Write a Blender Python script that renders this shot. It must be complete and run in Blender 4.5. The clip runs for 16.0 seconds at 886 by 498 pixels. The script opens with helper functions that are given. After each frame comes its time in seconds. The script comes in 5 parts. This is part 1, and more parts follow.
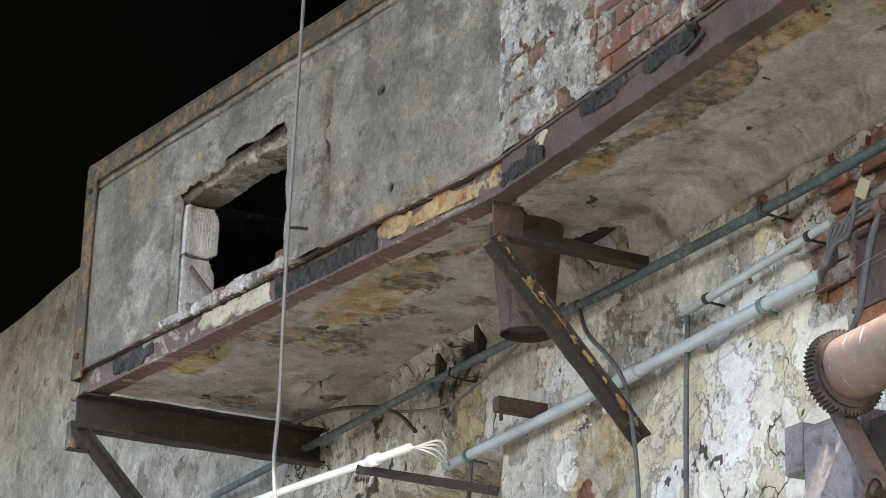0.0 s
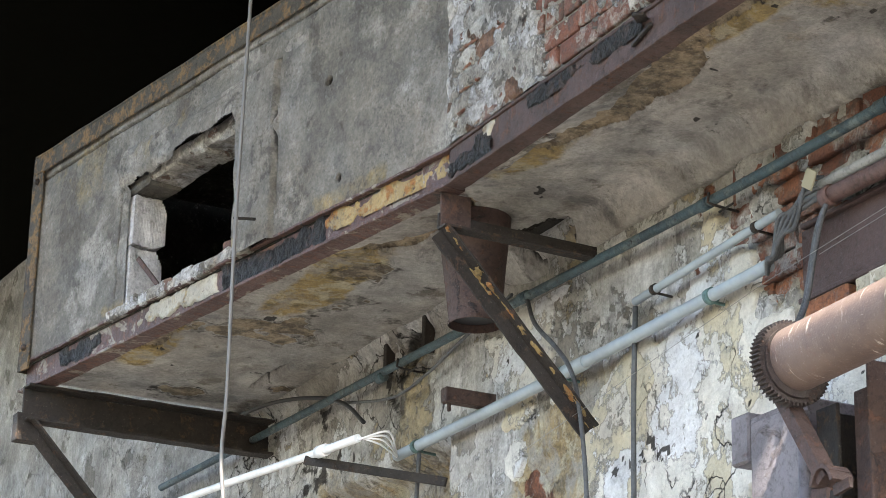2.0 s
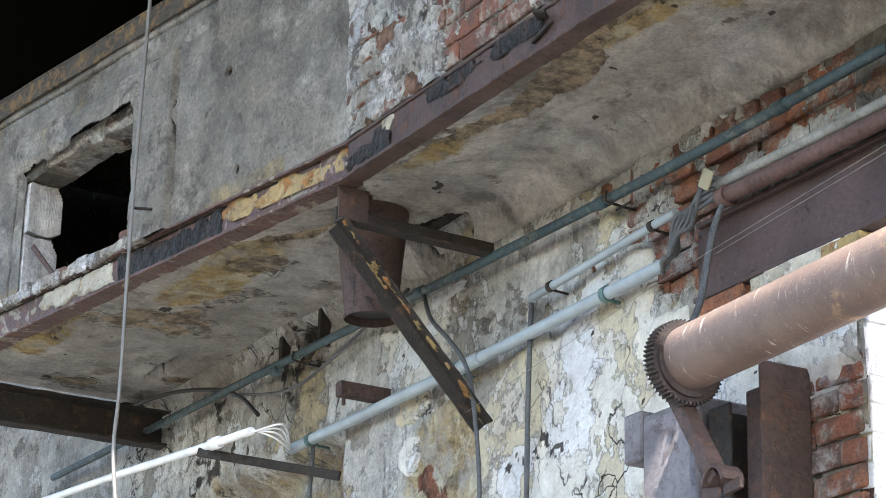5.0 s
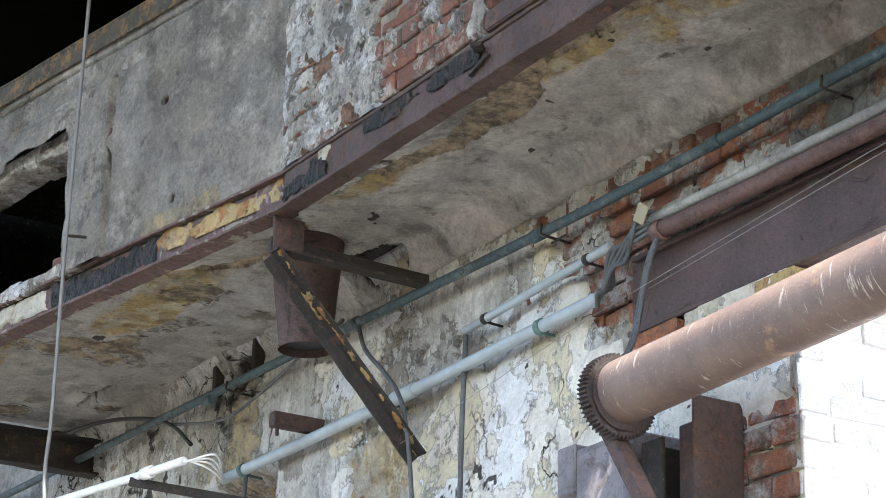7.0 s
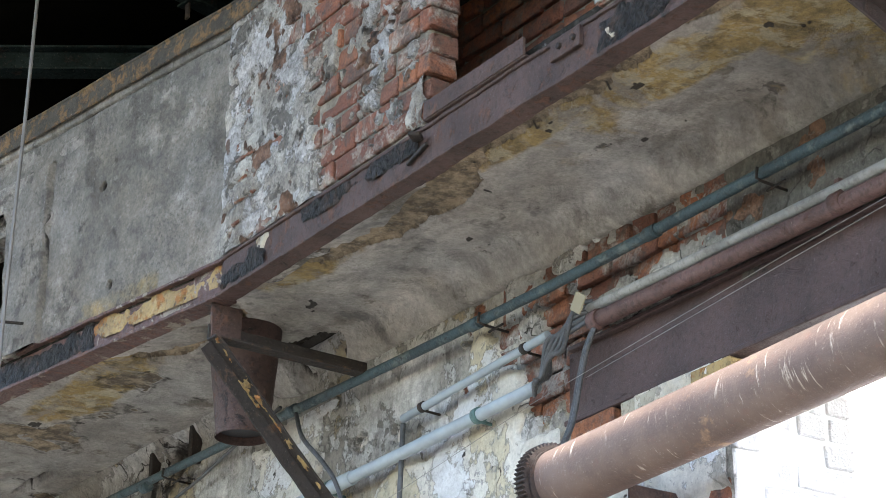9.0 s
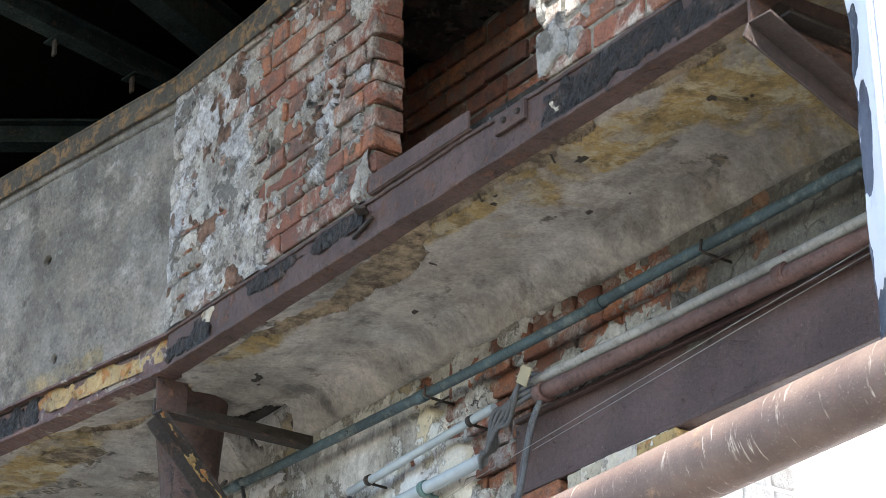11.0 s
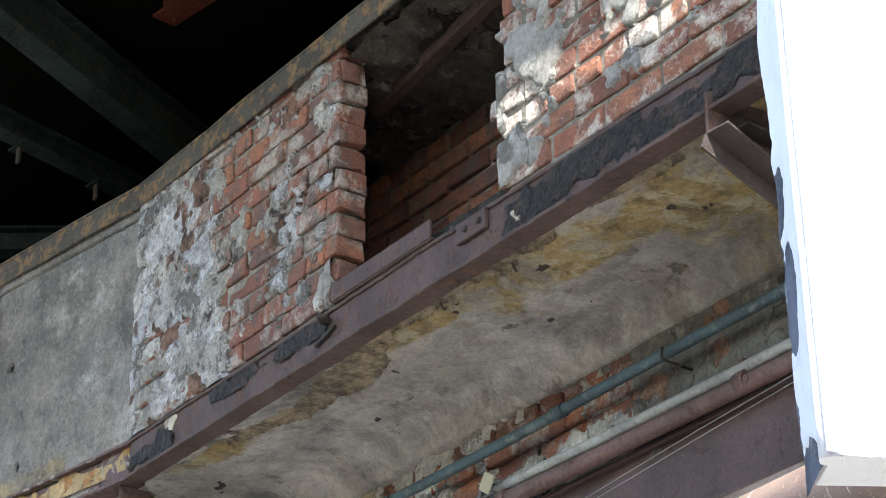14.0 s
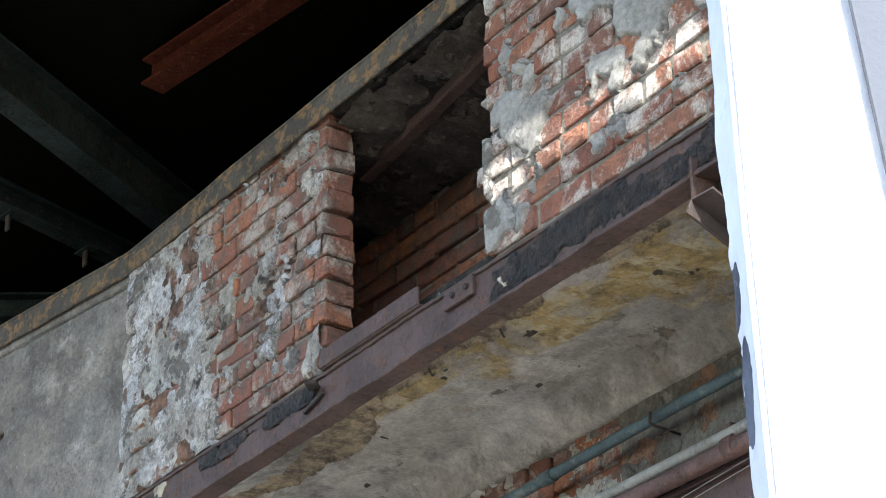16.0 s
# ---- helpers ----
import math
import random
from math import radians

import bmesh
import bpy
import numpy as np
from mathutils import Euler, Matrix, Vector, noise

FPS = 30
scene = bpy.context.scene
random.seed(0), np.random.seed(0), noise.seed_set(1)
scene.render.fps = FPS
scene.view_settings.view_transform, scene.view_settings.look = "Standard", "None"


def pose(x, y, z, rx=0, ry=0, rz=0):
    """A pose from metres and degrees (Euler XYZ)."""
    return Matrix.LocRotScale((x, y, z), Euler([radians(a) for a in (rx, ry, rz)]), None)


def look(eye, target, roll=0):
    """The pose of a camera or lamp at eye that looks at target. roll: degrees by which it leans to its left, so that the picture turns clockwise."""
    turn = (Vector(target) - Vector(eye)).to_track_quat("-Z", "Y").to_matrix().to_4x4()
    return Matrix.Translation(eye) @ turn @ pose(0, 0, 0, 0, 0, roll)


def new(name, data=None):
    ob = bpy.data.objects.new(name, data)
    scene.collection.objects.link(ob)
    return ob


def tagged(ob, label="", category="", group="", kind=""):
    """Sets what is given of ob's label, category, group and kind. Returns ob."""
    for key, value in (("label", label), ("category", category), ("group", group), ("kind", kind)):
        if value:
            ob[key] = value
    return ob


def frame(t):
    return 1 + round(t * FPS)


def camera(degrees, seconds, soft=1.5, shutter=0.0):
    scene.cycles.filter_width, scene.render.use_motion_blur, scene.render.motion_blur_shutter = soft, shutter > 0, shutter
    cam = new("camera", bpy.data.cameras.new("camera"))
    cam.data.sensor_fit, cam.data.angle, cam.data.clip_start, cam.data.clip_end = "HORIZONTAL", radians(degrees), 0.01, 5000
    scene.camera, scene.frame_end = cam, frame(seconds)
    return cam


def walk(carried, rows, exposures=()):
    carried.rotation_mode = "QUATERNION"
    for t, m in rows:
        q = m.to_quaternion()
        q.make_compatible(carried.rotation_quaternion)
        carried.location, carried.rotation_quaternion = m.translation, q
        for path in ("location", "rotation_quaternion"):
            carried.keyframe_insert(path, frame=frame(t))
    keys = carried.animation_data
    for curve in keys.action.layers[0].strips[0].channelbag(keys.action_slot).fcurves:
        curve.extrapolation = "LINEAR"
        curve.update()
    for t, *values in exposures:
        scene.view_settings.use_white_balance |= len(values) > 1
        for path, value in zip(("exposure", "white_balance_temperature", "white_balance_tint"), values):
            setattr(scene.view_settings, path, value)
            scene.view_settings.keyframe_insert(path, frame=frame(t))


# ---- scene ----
cam = camera(21.064, 16.0, soft=0.65)
ROWS = [
    (0, -0, -0, 1.6, 110, -1.566, 63.715),
    (0.5, -0.0006, 0.0038, 1.5994, 109.983, -1.434, 63.54),
    (1, -0.0039, 0.0068, 1.6019, 109.934, -1.306, 63.251),
    (1.5, -0.0014, 0.0095, 1.6045, 109.862, -1.214, 62.935),
    (2, -0.0022, 0.0086, 1.6028, 109.803, -1.151, 62.583),
    (2.5, -0.005, 0.0076, 1.6022, 109.738, -1.092, 62.214),
    (3, -0.0049, 0.0093, 1.6024, 109.651, -1.083, 61.823),
    (3.5, -0.006, 0.0118, 1.6024, 109.592, -1.088, 61.365),
    (4, -0.0056, 0.0168, 1.6043, 109.55, -1.12, 60.937),
    (6.5, -0.0108, 0.0281, 1.6178, 110.19, -1.304, 58.685),
    (7, -0.0078, 0.0275, 1.6185, 110.442, -1.25, 58.37),
    (7.5, -0.0086, 0.0261, 1.6196, 110.855, -1.169, 58.014),
    (8, 0.0002, 0.0255, 1.6234, 111.383, -1.178, 57.66),
    (8.5, 0.0044, 0.0246, 1.6246, 111.993, -1.033, 57.301),
    (9, 0.011, 0.0219, 1.6257, 112.493, -0.949, 56.928),
    (11.5, 0.0257, 0.0054, 1.6378, 114.523, 0.048, 55.602),
    (12, 0.0334, 0.0034, 1.6399, 114.924, 0.162, 55.468),
    (12.5, 0.0368, 0.0045, 1.644, 115.285, 0.251, 55.379),
    (13, 0.0415, 0.0025, 1.6445, 115.66, 0.326, 55.3),
    (13.5, 0.0451, 0.0025, 1.6483, 116.055, 0.323, 55.21),
    (14, 0.0541, -0.0009, 1.6468, 116.531, 0.387, 55.147),
    (14.5, 0.0581, -0.0011, 1.6506, 116.952, 0.408, 55.072),
    (15, 0.0627, 0.0011, 1.6528, 117.34, 0.383, 55.009),
    (15.5, 0.0688, -0.0001, 1.6531, 117.679, 0.596, 55.062),
    (16, 0.079, -0.0036, 1.6518, 117.996, 0.788, 55.136),
]
EV = 2.3
walk(cam, [(t, pose(x, y, z, rx, ry, rz)) for t, x, y, z, rx, ry, rz in ROWS],
     [(0, EV, 7250, 12), (2, EV, 7000, 11), (3.5, EV, 6750, 10), (7, EV, 6550, 10), (12, EV, 6550, 10), (16, EV, 6500, 9)])

# ---- world, sun, exposure ----
SUN_EL, SUN_AZ = 47.0, -28.0    # height, and degrees from +X towards +Y
world = bpy.data.worlds.new("sky")
scene.world = world
world.use_nodes = True
wn = world.node_tree.nodes
sky = wn.new("ShaderNodeTexSky")
sky.sky_type, sky.sun_disc = "NISHITA", False
sky.sun_elevation, sky.sun_rotation = radians(SUN_EL), radians(90 - SUN_AZ)
world.node_tree.links.new(sky.outputs[0], wn["Background"].inputs[0])
wn["Background"].inputs[1].default_value = 0.15
sun = new("sun", bpy.data.lights.new("sun", "SUN"))
sun.data.energy, sun.data.angle, sun.data.color = 4.0, radians(0.5), (1.0, 0.96, 0.90)
ce, se, ca, sa = math.cos(radians(SUN_EL)), math.sin(radians(SUN_EL)), math.cos(radians(SUN_AZ)), math.sin(radians(SUN_AZ))
SUN_DIR = Vector((ce * ca, ce * sa, se))
sun.matrix_world = look(SUN_DIR * 30, (0, 0, 0))

# ---- noise for reliefs ----


def lattice(ix, iy, seed):
    n = (ix * 374761393 + iy * 668265263 + seed * 974711) & 0x7FFFFFFF
    n = ((n ^ (n >> 13)) * 1274126177) & 0x7FFFFFFF
    return ((n ^ (n >> 16)) & 0xFFFF) / 65535.0


def vnoise(x, y, seed=0):
    ix, iy = np.floor(x).astype(np.int64), np.floor(y).astype(np.int64)
    fx, fy = x - ix, y - iy
    fx, fy = fx * fx * (3 - 2 * fx), fy * fy * (3 - 2 * fy)
    a, b = lattice(ix, iy, seed), lattice(ix + 1, iy, seed)
    c, d = lattice(ix, iy + 1, seed), lattice(ix + 1, iy + 1, seed)
    return (a * (1 - fx) + b * fx) * (1 - fy) + (c * (1 - fx) + d * fx) * fy


def fbm(x, y, scale, seed=0, octaves=5):
    """Layered noise about 0, roughly within -0.5 to 0.5."""
    total, amp, norm = 0, 1.0, 0
    for k in range(octaves):
        f = scale * 2 ** k
        total = total + amp * (vnoise(x * f + 17.3 * k, y * f + 5.1 * k, seed + k) - 0.5)
        norm += amp
        amp *= 0.55
    return total / norm * 1.6


def step(a, b, x):
    s = np.clip((x - a) / (b - a), 0, 1)
    return s * s * (3 - 2 * s)


def blob(x, y, cx, cy, rx, ry):
    """1 at the middle of an oval, 0 at its rim, negative outside."""
    return 1 - np.sqrt(((x - cx) / rx) ** 2 + ((y - cy) / ry) ** 2)


# ---- materials ----
MATS = {}


class Tree:
    def __init__(self, name):
        self.mat = bpy.data.materials.new(name)
        self.mat.use_nodes = True
        self.t = self.mat.node_tree
        self.bsdf = self.t.nodes["Principled BSDF"]
        self.bsdf.inputs["Specular IOR Level"].default_value = 0.35
        MATS[name] = self.mat

    def node(self, kind, **values):
        n = self.t.nodes.new(kind)
        for k, v in values.items():
            n.inputs[k].default_value = v
        return n

    def link(self, a, b):
        self.t.links.new(a, b)

    def coords(self):
        g = self.t.nodes.new("ShaderNodeNewGeometry")
        return g.outputs["Position"]

    def noise(self, scale, detail=6.0, rough=0.6, distort=0.0, stretch=None):
        n = self.node("ShaderNodeTexNoise", Scale=scale, Detail=detail, Roughness=rough, Distortion=distort)
        src = self.coords()
        if stretch:
            m = self.node("ShaderNodeMapping", Scale=stretch)
            self.link(src, m.inputs["Vector"])
            src = m.outputs["Vector"]
        self.link(src, n.inputs["Vector"])
        return n.outputs["Fac"]

    def ramp(self, fac, a, b, lo=0.0, hi=1.0):
        n = self.node("ShaderNodeMapRange")
        n.inputs["From Min"].default_value, n.inputs["From Max"].default_value = a, b
        n.inputs["To Min"].default_value, n.inputs["To Max"].default_value = lo, hi
        self.link(fac, n.inputs["Value"])
        return n.outputs["Result"]

    def math(self, op, a, b):
        n = self.t.nodes.new("ShaderNodeMath")
        n.operation = op
        for i, v in enumerate((a, b)):
            if isinstance(v, (int, float)):
                n.inputs[i].default_value = v
            else:
                self.link(v, n.inputs[i])
        return n.outputs[0]

    def attr(self, name):
        n = self.t.nodes.new("ShaderNodeAttribute")
        n.attribute_name = name
        return n.outputs["Fac"]

    def mix(self, fac, a, b, blend="MIX"):
        n = self.t.nodes.new("ShaderNodeMix")
        n.data_type, n.blend_type = "RGBA", blend
        if isinstance(fac, (int, float)):
            n.inputs[0].default_value = fac
        else:
            self.link(fac, n.inputs[0])
        for i, v in ((6, a), (7, b)):
            if isinstance(v, tuple):
                n.inputs[i].default_value = (*v, 1)
            else:
                self.link(v, n.inputs[i])
        return n.outputs[2]

    def done(self, colour, rough=0.8, bump=None, strength=0.5, dist=0.004, metal=0.0):
        if isinstance(colour, tuple):
            self.bsdf.inputs["Base Color"].default_value = (*colour, 1)
        else:
            self.link(colour, self.bsdf.inputs["Base Color"])
        if isinstance(rough, (int, float)):
            self.bsdf.inputs["Roughness"].default_value = rough
        else:
            self.link(rough, self.bsdf.inputs["Roughness"])
        self.bsdf.inputs["Metallic"].default_value = metal
        if bump is not None:
            b = self.node("ShaderNodeBump", Strength=strength, Distance=dist)
            self.link(bump, b.inputs["Height"])
            self.link(b.outputs["Normal"], self.bsdf.inputs["Normal"])
        return self.mat


def masonry(name, base, second, stain, bare, speck=(0.5, 0.5, 0.48), big=1.6, streak=False, bump=0.8, grime=0.5, coats=None, cracks=0.0, pits=0.6, rim_shade=0.0, tonal=0.85):
    """Old plaster: two shades in patches, older coats in ragged islands, an attribute 'stain', an attribute 'bare' for what lies under it, cracks, pits and grain."""
    m = Tree(name)
    c = m.mix(m.ramp(m.noise(big, 8, 0.65), 0.40, 0.60), base, second)
    h = m.math("MULTIPLY", m.noise(45, 6, 0.7), 0.8)
    for k, (scale, cut, colour) in enumerate(coats or ()):
        f = m.noise(scale, 10, 0.66, 0.12)
        mask = m.ramp(f, cut, cut + (0.012 if rim_shade else 0.05))
        rim = m.math("MULTIPLY", m.ramp(f, cut - 0.012, cut), m.ramp(f, cut + 0.012, cut, 0, 1))
        c = m.mix(m.math("MULTIPLY", mask, 0.9), c, colour)
        # dark rim paints the edge shadow of a peeled coat
        if rim_shade:
            c = m.mix(m.math("MULTIPLY", rim, rim_shade), c, tuple(0.22 * v for v in colour))
        h = m.math("ADD", h, m.math("MULTIPLY", mask, 0.6))
    mid = m.ramp(m.noise(big * 6, 7, 0.72, 0.4), 0.42, 0.66)
    c = m.mix(m.math("MULTIPLY", mid, grime), c, tuple(0.4 * v for v in second))
    if streak:
        s = m.ramp(m.noise(3.0, 6, 0.65, stretch=(7, 7, 0.8)), 0.5, 0.68)
        c = m.mix(m.math("MULTIPLY", s, 0.5), c, tuple(0.35 * v for v in second))
    edge = m.noise(28, 6, 0.7)
    st = m.ramp(m.math("ADD", m.attr("stain"), m.math("MULTIPLY", m.math("SUBTRACT", m.noise(9, 7, 0.7, 0.5), 0.5), 1.6)), 0.25, 0.75, 0, 0.9)
    ochre = m.mix(m.ramp(m.noise(11, 6, 0.7), 0.46, 0.62), stain, tuple(0.42 * v for v in stain))
    ochre = m.mix(m.ramp(m.noise(6.5, 8, 0.72, 0.5), 0.50, 0.57), ochre, (0.55 * base[0] + 0.45 * stain[0], 0.55 * base[1] + 0.45 * stain[1], 0.45 * base[2] + 0.5 * stain[2]))
    ochre = m.mix(m.ramp(m.noise(5, 7, 0.7, 0.6), 0.50, 0.60, 0, 0.75), ochre, tuple(0.8 * v for v in second))
    c = m.mix(st, c, ochre)
    br = m.ramp(m.math("ADD", m.attr("bare"), m.math("MULTIPLY", m.math("SUBTRACT", edge, 0.5), 0.7)), 0.42, 0.54)
    c = m.mix(br, c, m.mix(m.ramp(m.noise(14, 7, 0.7), 0.42, 0.58), bare, tuple(0.35 * v for v in bare)))
    h = m.math("SUBTRACT", h, m.math("MULTIPLY", br, 0.5))
    pale = m.ramp(m.noise(38, 8, 0.75), 0.57, 0.66)
    c = m.mix(m.math("MULTIPLY", pale, 0.4), c, speck)
    if cracks:
        v = m.node("ShaderNodeTexVoronoi", Scale=2.6)
        v.feature = "DISTANCE_TO_EDGE"
        warp = m.node("ShaderNodeTexNoise", Scale=5.0, Detail=6.0)
        m.link(m.coords(), warp.inputs["Vector"])
        add = m.t.nodes.new("ShaderNodeVectorMath")
        add.operation = "MULTIPLY_ADD"
        m.link(warp.outputs["Color"], add.inputs[0])
        add.inputs[1].default_value = (0.5, 0.5, 0.5)
        m.link(m.coords(), add.inputs[2])
        m.link(add.outputs[0], v.inputs["Vector"])
        line = m.math("MULTIPLY", m.ramp(v.outputs["Distance"], 0.018, 0.004), m.ramp(m.noise(1.7, 3), 0.5, 0.56))
        c = m.mix(m.math("MULTIPLY", line, cracks), c, (0.03, 0.026, 0.022))
        h = m.math("SUBTRACT", h, line)
    # tone at hand size, warm and cool drift, then pits that come in patches
    tone = m.ramp(m.noise(4.2, 12, 0.74, 0.3), 0.34, 0.66, 0.5, 1.0)
    shade = m.t.nodes.new("ShaderNodeCombineColor")
    warm = m.noise(2.3, 5, 0.6)
    m.link(tone, shade.inputs[1])
    m.link(m.math("MULTIPLY", tone, m.ramp(warm, 0.35, 0.65, 0.97, 1.05)), shade.inputs[0])
    m.link(m.math("MULTIPLY", tone, m.ramp(warm, 0.35, 0.65, 1.02, 0.93)), shade.inputs[2])
    c = m.mix(tonal, c, shade.outputs[0], "MULTIPLY")
    fine = m.noise(85, 9, 0.8)
    patchy = m.ramp(m.noise(6, 5, 0.65), 0.42, 0.62, 0.25, 1.0)
    c = m.mix(m.math("MULTIPLY", m.ramp(fine, 0.36, 0.5, pits, 0.0), patchy), c, (0.03, 0.028, 0.025))
    grain = m.ramp(m.noise(52, 11, 0.86), 0.36, 0.64, 0.5, 1.15)
    grey = m.t.nodes.new("ShaderNodeCombineColor")
    for k in range(3):
        m.link(grain, grey.inputs[k])
    c = m.mix(min(0.9, 1.3 * pits), c, grey.outputs[0], "MULTIPLY")
    # dark marks: real cracks, plus shade of holes and flake rims as colour
    dirt = m.ramp(m.math("ADD", m.attr("crack_shade"), m.math("MULTIPLY", m.math("SUBTRACT", edge, 0.5), 0.8)), 0.30, 0.58, 0, 0.93)
    c = m.mix(dirt, c, (0.02, 0.017, 0.014))
    h = m.math("ADD", h, m.math("MULTIPLY", fine, 0.9))
    return m.done(c, m.ramp(mid, 0, 1, 0.92, 0.75), h, bump, 0.014)


def steel(name, paint, rust, dark, amount=0.5, patch=None, rough=0.55, lumps=0.0):
    """Old painted steel: paint, rust breaking through, black scale, and perhaps patches of an older coat."""
    m = Tree(name)
    c = m.mix(m.ramp(m.noise(5, 8, 0.65), 0.4, 0.62), paint, tuple(0.62 * v for v in paint))
    r = m.ramp(m.noise(17, 8, 0.7, 0.3), 0.66 - 0.3 * amount, 0.74 - 0.3 * amount)
    c = m.mix(r, c, rust)
    d = m.ramp(m.noise(9, 8, 0.75, 0.6), 0.6, 0.66)
    c = m.mix(d, c, dark)
    if patch:
        q = m.ramp(m.noise(7, 8, 0.7, 0.5), 0.55, 0.58)
        c = m.mix(q, c, patch)
    f = m.noise(120, 4, 0.7)
    c = m.mix(m.ramp(f, 0.62, 0.75, 0, 0.35), c, (0.42, 0.38, 0.34))
    grit = m.ramp(m.noise(55, 6, 0.75), 0.38, 0.5, 0.5, 0.0)
    c = m.mix(grit, c, tuple(0.35 * v for v in dark))
    h = m.math("ADD", m.math("ADD", r, d), m.math("ADD", m.math("MULTIPLY", f, 0.5), m.noise(55, 6, 0.75)))
    if lumps:
        h = m.math("ADD", h, m.math("MULTIPLY", m.ramp(m.noise(42, 5, 0.6), 0.35, 0.62), 5.0 * lumps))
    return m.done(c, m.ramp(r, 0, 1, rough, 0.9 - 0.3 * lumps), h, 0.7 + 0.3 * lumps, 0.006)


masonry("front_plaster", (0.34, 0.318, 0.282), (0.225, 0.212, 0.187), (0.38, 0.29, 0.14), (0.44, 0.41, 0.36), big=1.3, streak=False, grime=0.6, coats=((1.5, 0.54, (0.44, 0.42, 0.38)), (3.2, 0.57, (0.17, 0.16, 0.14)), (7, 0.64, (0.13, 0.12, 0.105))), cracks=0.0, pits=0.7)
masonry("wall_plaster", (0.74, 0.73, 0.70), (0.52, 0.50, 0.46), (0.50, 0.38, 0.20), (0.30, 0.12, 0.065), big=2.6, streak=True, grime=0.5, coats=((2.3, 0.55, (0.40, 0.38, 0.34)), (3.1, 0.56, (0.82, 0.84, 0.85)), (4.5, 0.62, (0.27, 0.245, 0.21)), (2.7, 0.60, (0.50, 0.41, 0.25)), (10.0, 0.72, (0.10, 0.085, 0.07))), cracks=1.0, rim_shade=0.8, tonal=0.6)
masonry("limewash", (0.86, 0.845, 0.78), (0.74, 0.70, 0.61), (0.60, 0.50, 0.30), (0.40, 0.32, 0.22), big=2.2, grime=0.3, coats=((2.0, 0.56, (0.70, 0.63, 0.45)), (3.0, 0.63, (0.52, 0.48, 0.41)), (2.6, 0.54, (0.86, 0.88, 0.90)), (5.0, 0.67, (0.34, 0.30, 0.25)), (11.0, 0.70, (0.07, 0.06, 0.05))), cracks=1.0, rim_shade=0.7, pits=0.3, tonal=0.45)
masonry("slab_plaster", (0.66, 0.635, 0.60), (0.43, 0.415, 0.39), (0.46, 0.33, 0.12), (0.42, 0.34, 0.24), big=1.2, bump=0.75, grime=0.55, coats=((1.6, 0.58, (0.34, 0.32, 0.29)), (3.0, 0.58, (0.58, 0.55, 0.50)), (4.0, 0.585, (0.24, 0.215, 0.18)), (2.4, 0.60, (0.26, 0.26, 0.26)), (9.0, 0.65, (0.13, 0.12, 0.11))), cracks=0.0, pits=0.5)
masonry("rough_render", (0.72, 0.695, 0.64), (0.46, 0.43, 0.38), (0.42, 0.36, 0.26), (0.30, 0.17, 0.11), big=6, bump=1.0, grime=0.7, coats=((7.0, 0.55, (0.22, 0.20, 0.18)), (5.0, 0.53, (0.76, 0.76, 0.77)), (9.0, 0.60, (0.28, 0.14, 0.10))), pits=0.8, rim_shade=0.7)
masonry("pier_render", (0.52, 0.515, 0.49), (0.36, 0.355, 0.335), (0.42, 0.36, 0.26), (0.30, 0.17, 0.11), big=3, bump=0.8, coats=((5.0, 0.60, (0.20, 0.19, 0.17)), (4.0, 0.60, (0.60, 0.60, 0.60))), cracks=0.4, rim_shade=0.4)
masonry("white_wash", (0.84, 0.85, 0.86), (0.74, 0.75, 0.77), (0.45, 0.35, 0.25), (0.12, 0.13, 0.16), big=2, bump=0.3, grime=0.12, pits=0.05, tonal=0.1)
masonry("sooty_render", (0.25, 0.24, 0.215), (0.16, 0.152, 0.135), (0.42, 0.36, 0.26), (0.30, 0.17, 0.11), big=3, bump=0.8, coats=((5.0, 0.58, (0.10, 0.095, 0.085)), (4.0, 0.62, (0.42, 0.40, 0.37))), cracks=0.5, rim_shade=0.4, streak=True)
masonry("mortar", (0.40, 0.37, 0.31), (0.25, 0.23, 0.19), (0.4, 0.3, 0.2), (0.2, 0.15, 0.1), big=8)
masonry("ribbed_block", (0.72, 0.72, 0.73), (0.56, 0.56, 0.57), (0.4, 0.3, 0.2), (0.2, 0.15, 0.1), big=8, bump=0.5, grime=0.3)
# dark brown rubble with paler and blacker patches
masonry("dark_rubble", (0.17, 0.145, 0.12), (0.09, 0.078, 0.066), (0.2, 0.15, 0.1), (0.1, 0.07, 0.05), big=7, bump=1.0, coats=((9.0, 0.58, (0.28, 0.25, 0.21)), (5.0, 0.60, (0.03, 0.027, 0.024))), rim_shade=0.3)
masonry("concrete_ground", (0.42, 0.41, 0.39), (0.33, 0.32, 0.30), (0.3, 0.25, 0.2), (0.2, 0.15, 0.1), big=0.6)
# near black: the shade inside the balcony is put into the colour
masonry("dark_shade_render", (0.085, 0.08, 0.07), (0.045, 0.043, 0.04), (0.2, 0.15, 0.1), (0.1, 0.07, 0.05), big=3, coats=((7.0, 0.58, (0.16, 0.15, 0.13)),))
masonry("outside_wall", (0.40, 0.38, 0.36), (0.31, 0.29, 0.27), (0.4, 0.3, 0.2), (0.2, 0.15, 0.1), big=1)
steel("brown_steel", (0.078, 0.048, 0.041), (0.12, 0.066, 0.048), (0.024, 0.021, 0.020), 0.35, rough=0.68)
steel("beam_steel", (0.105, 0.058, 0.05), (0.17, 0.10, 0.08), (0.035, 0.032, 0.032), 0.45, patch=(0.24, 0.21, 0.17))
steel("strut_steel", (0.030, 0.025, 0.022), (0.08, 0.05, 0.034), (0.016, 0.014, 0.013), 0.35, rough=0.75)
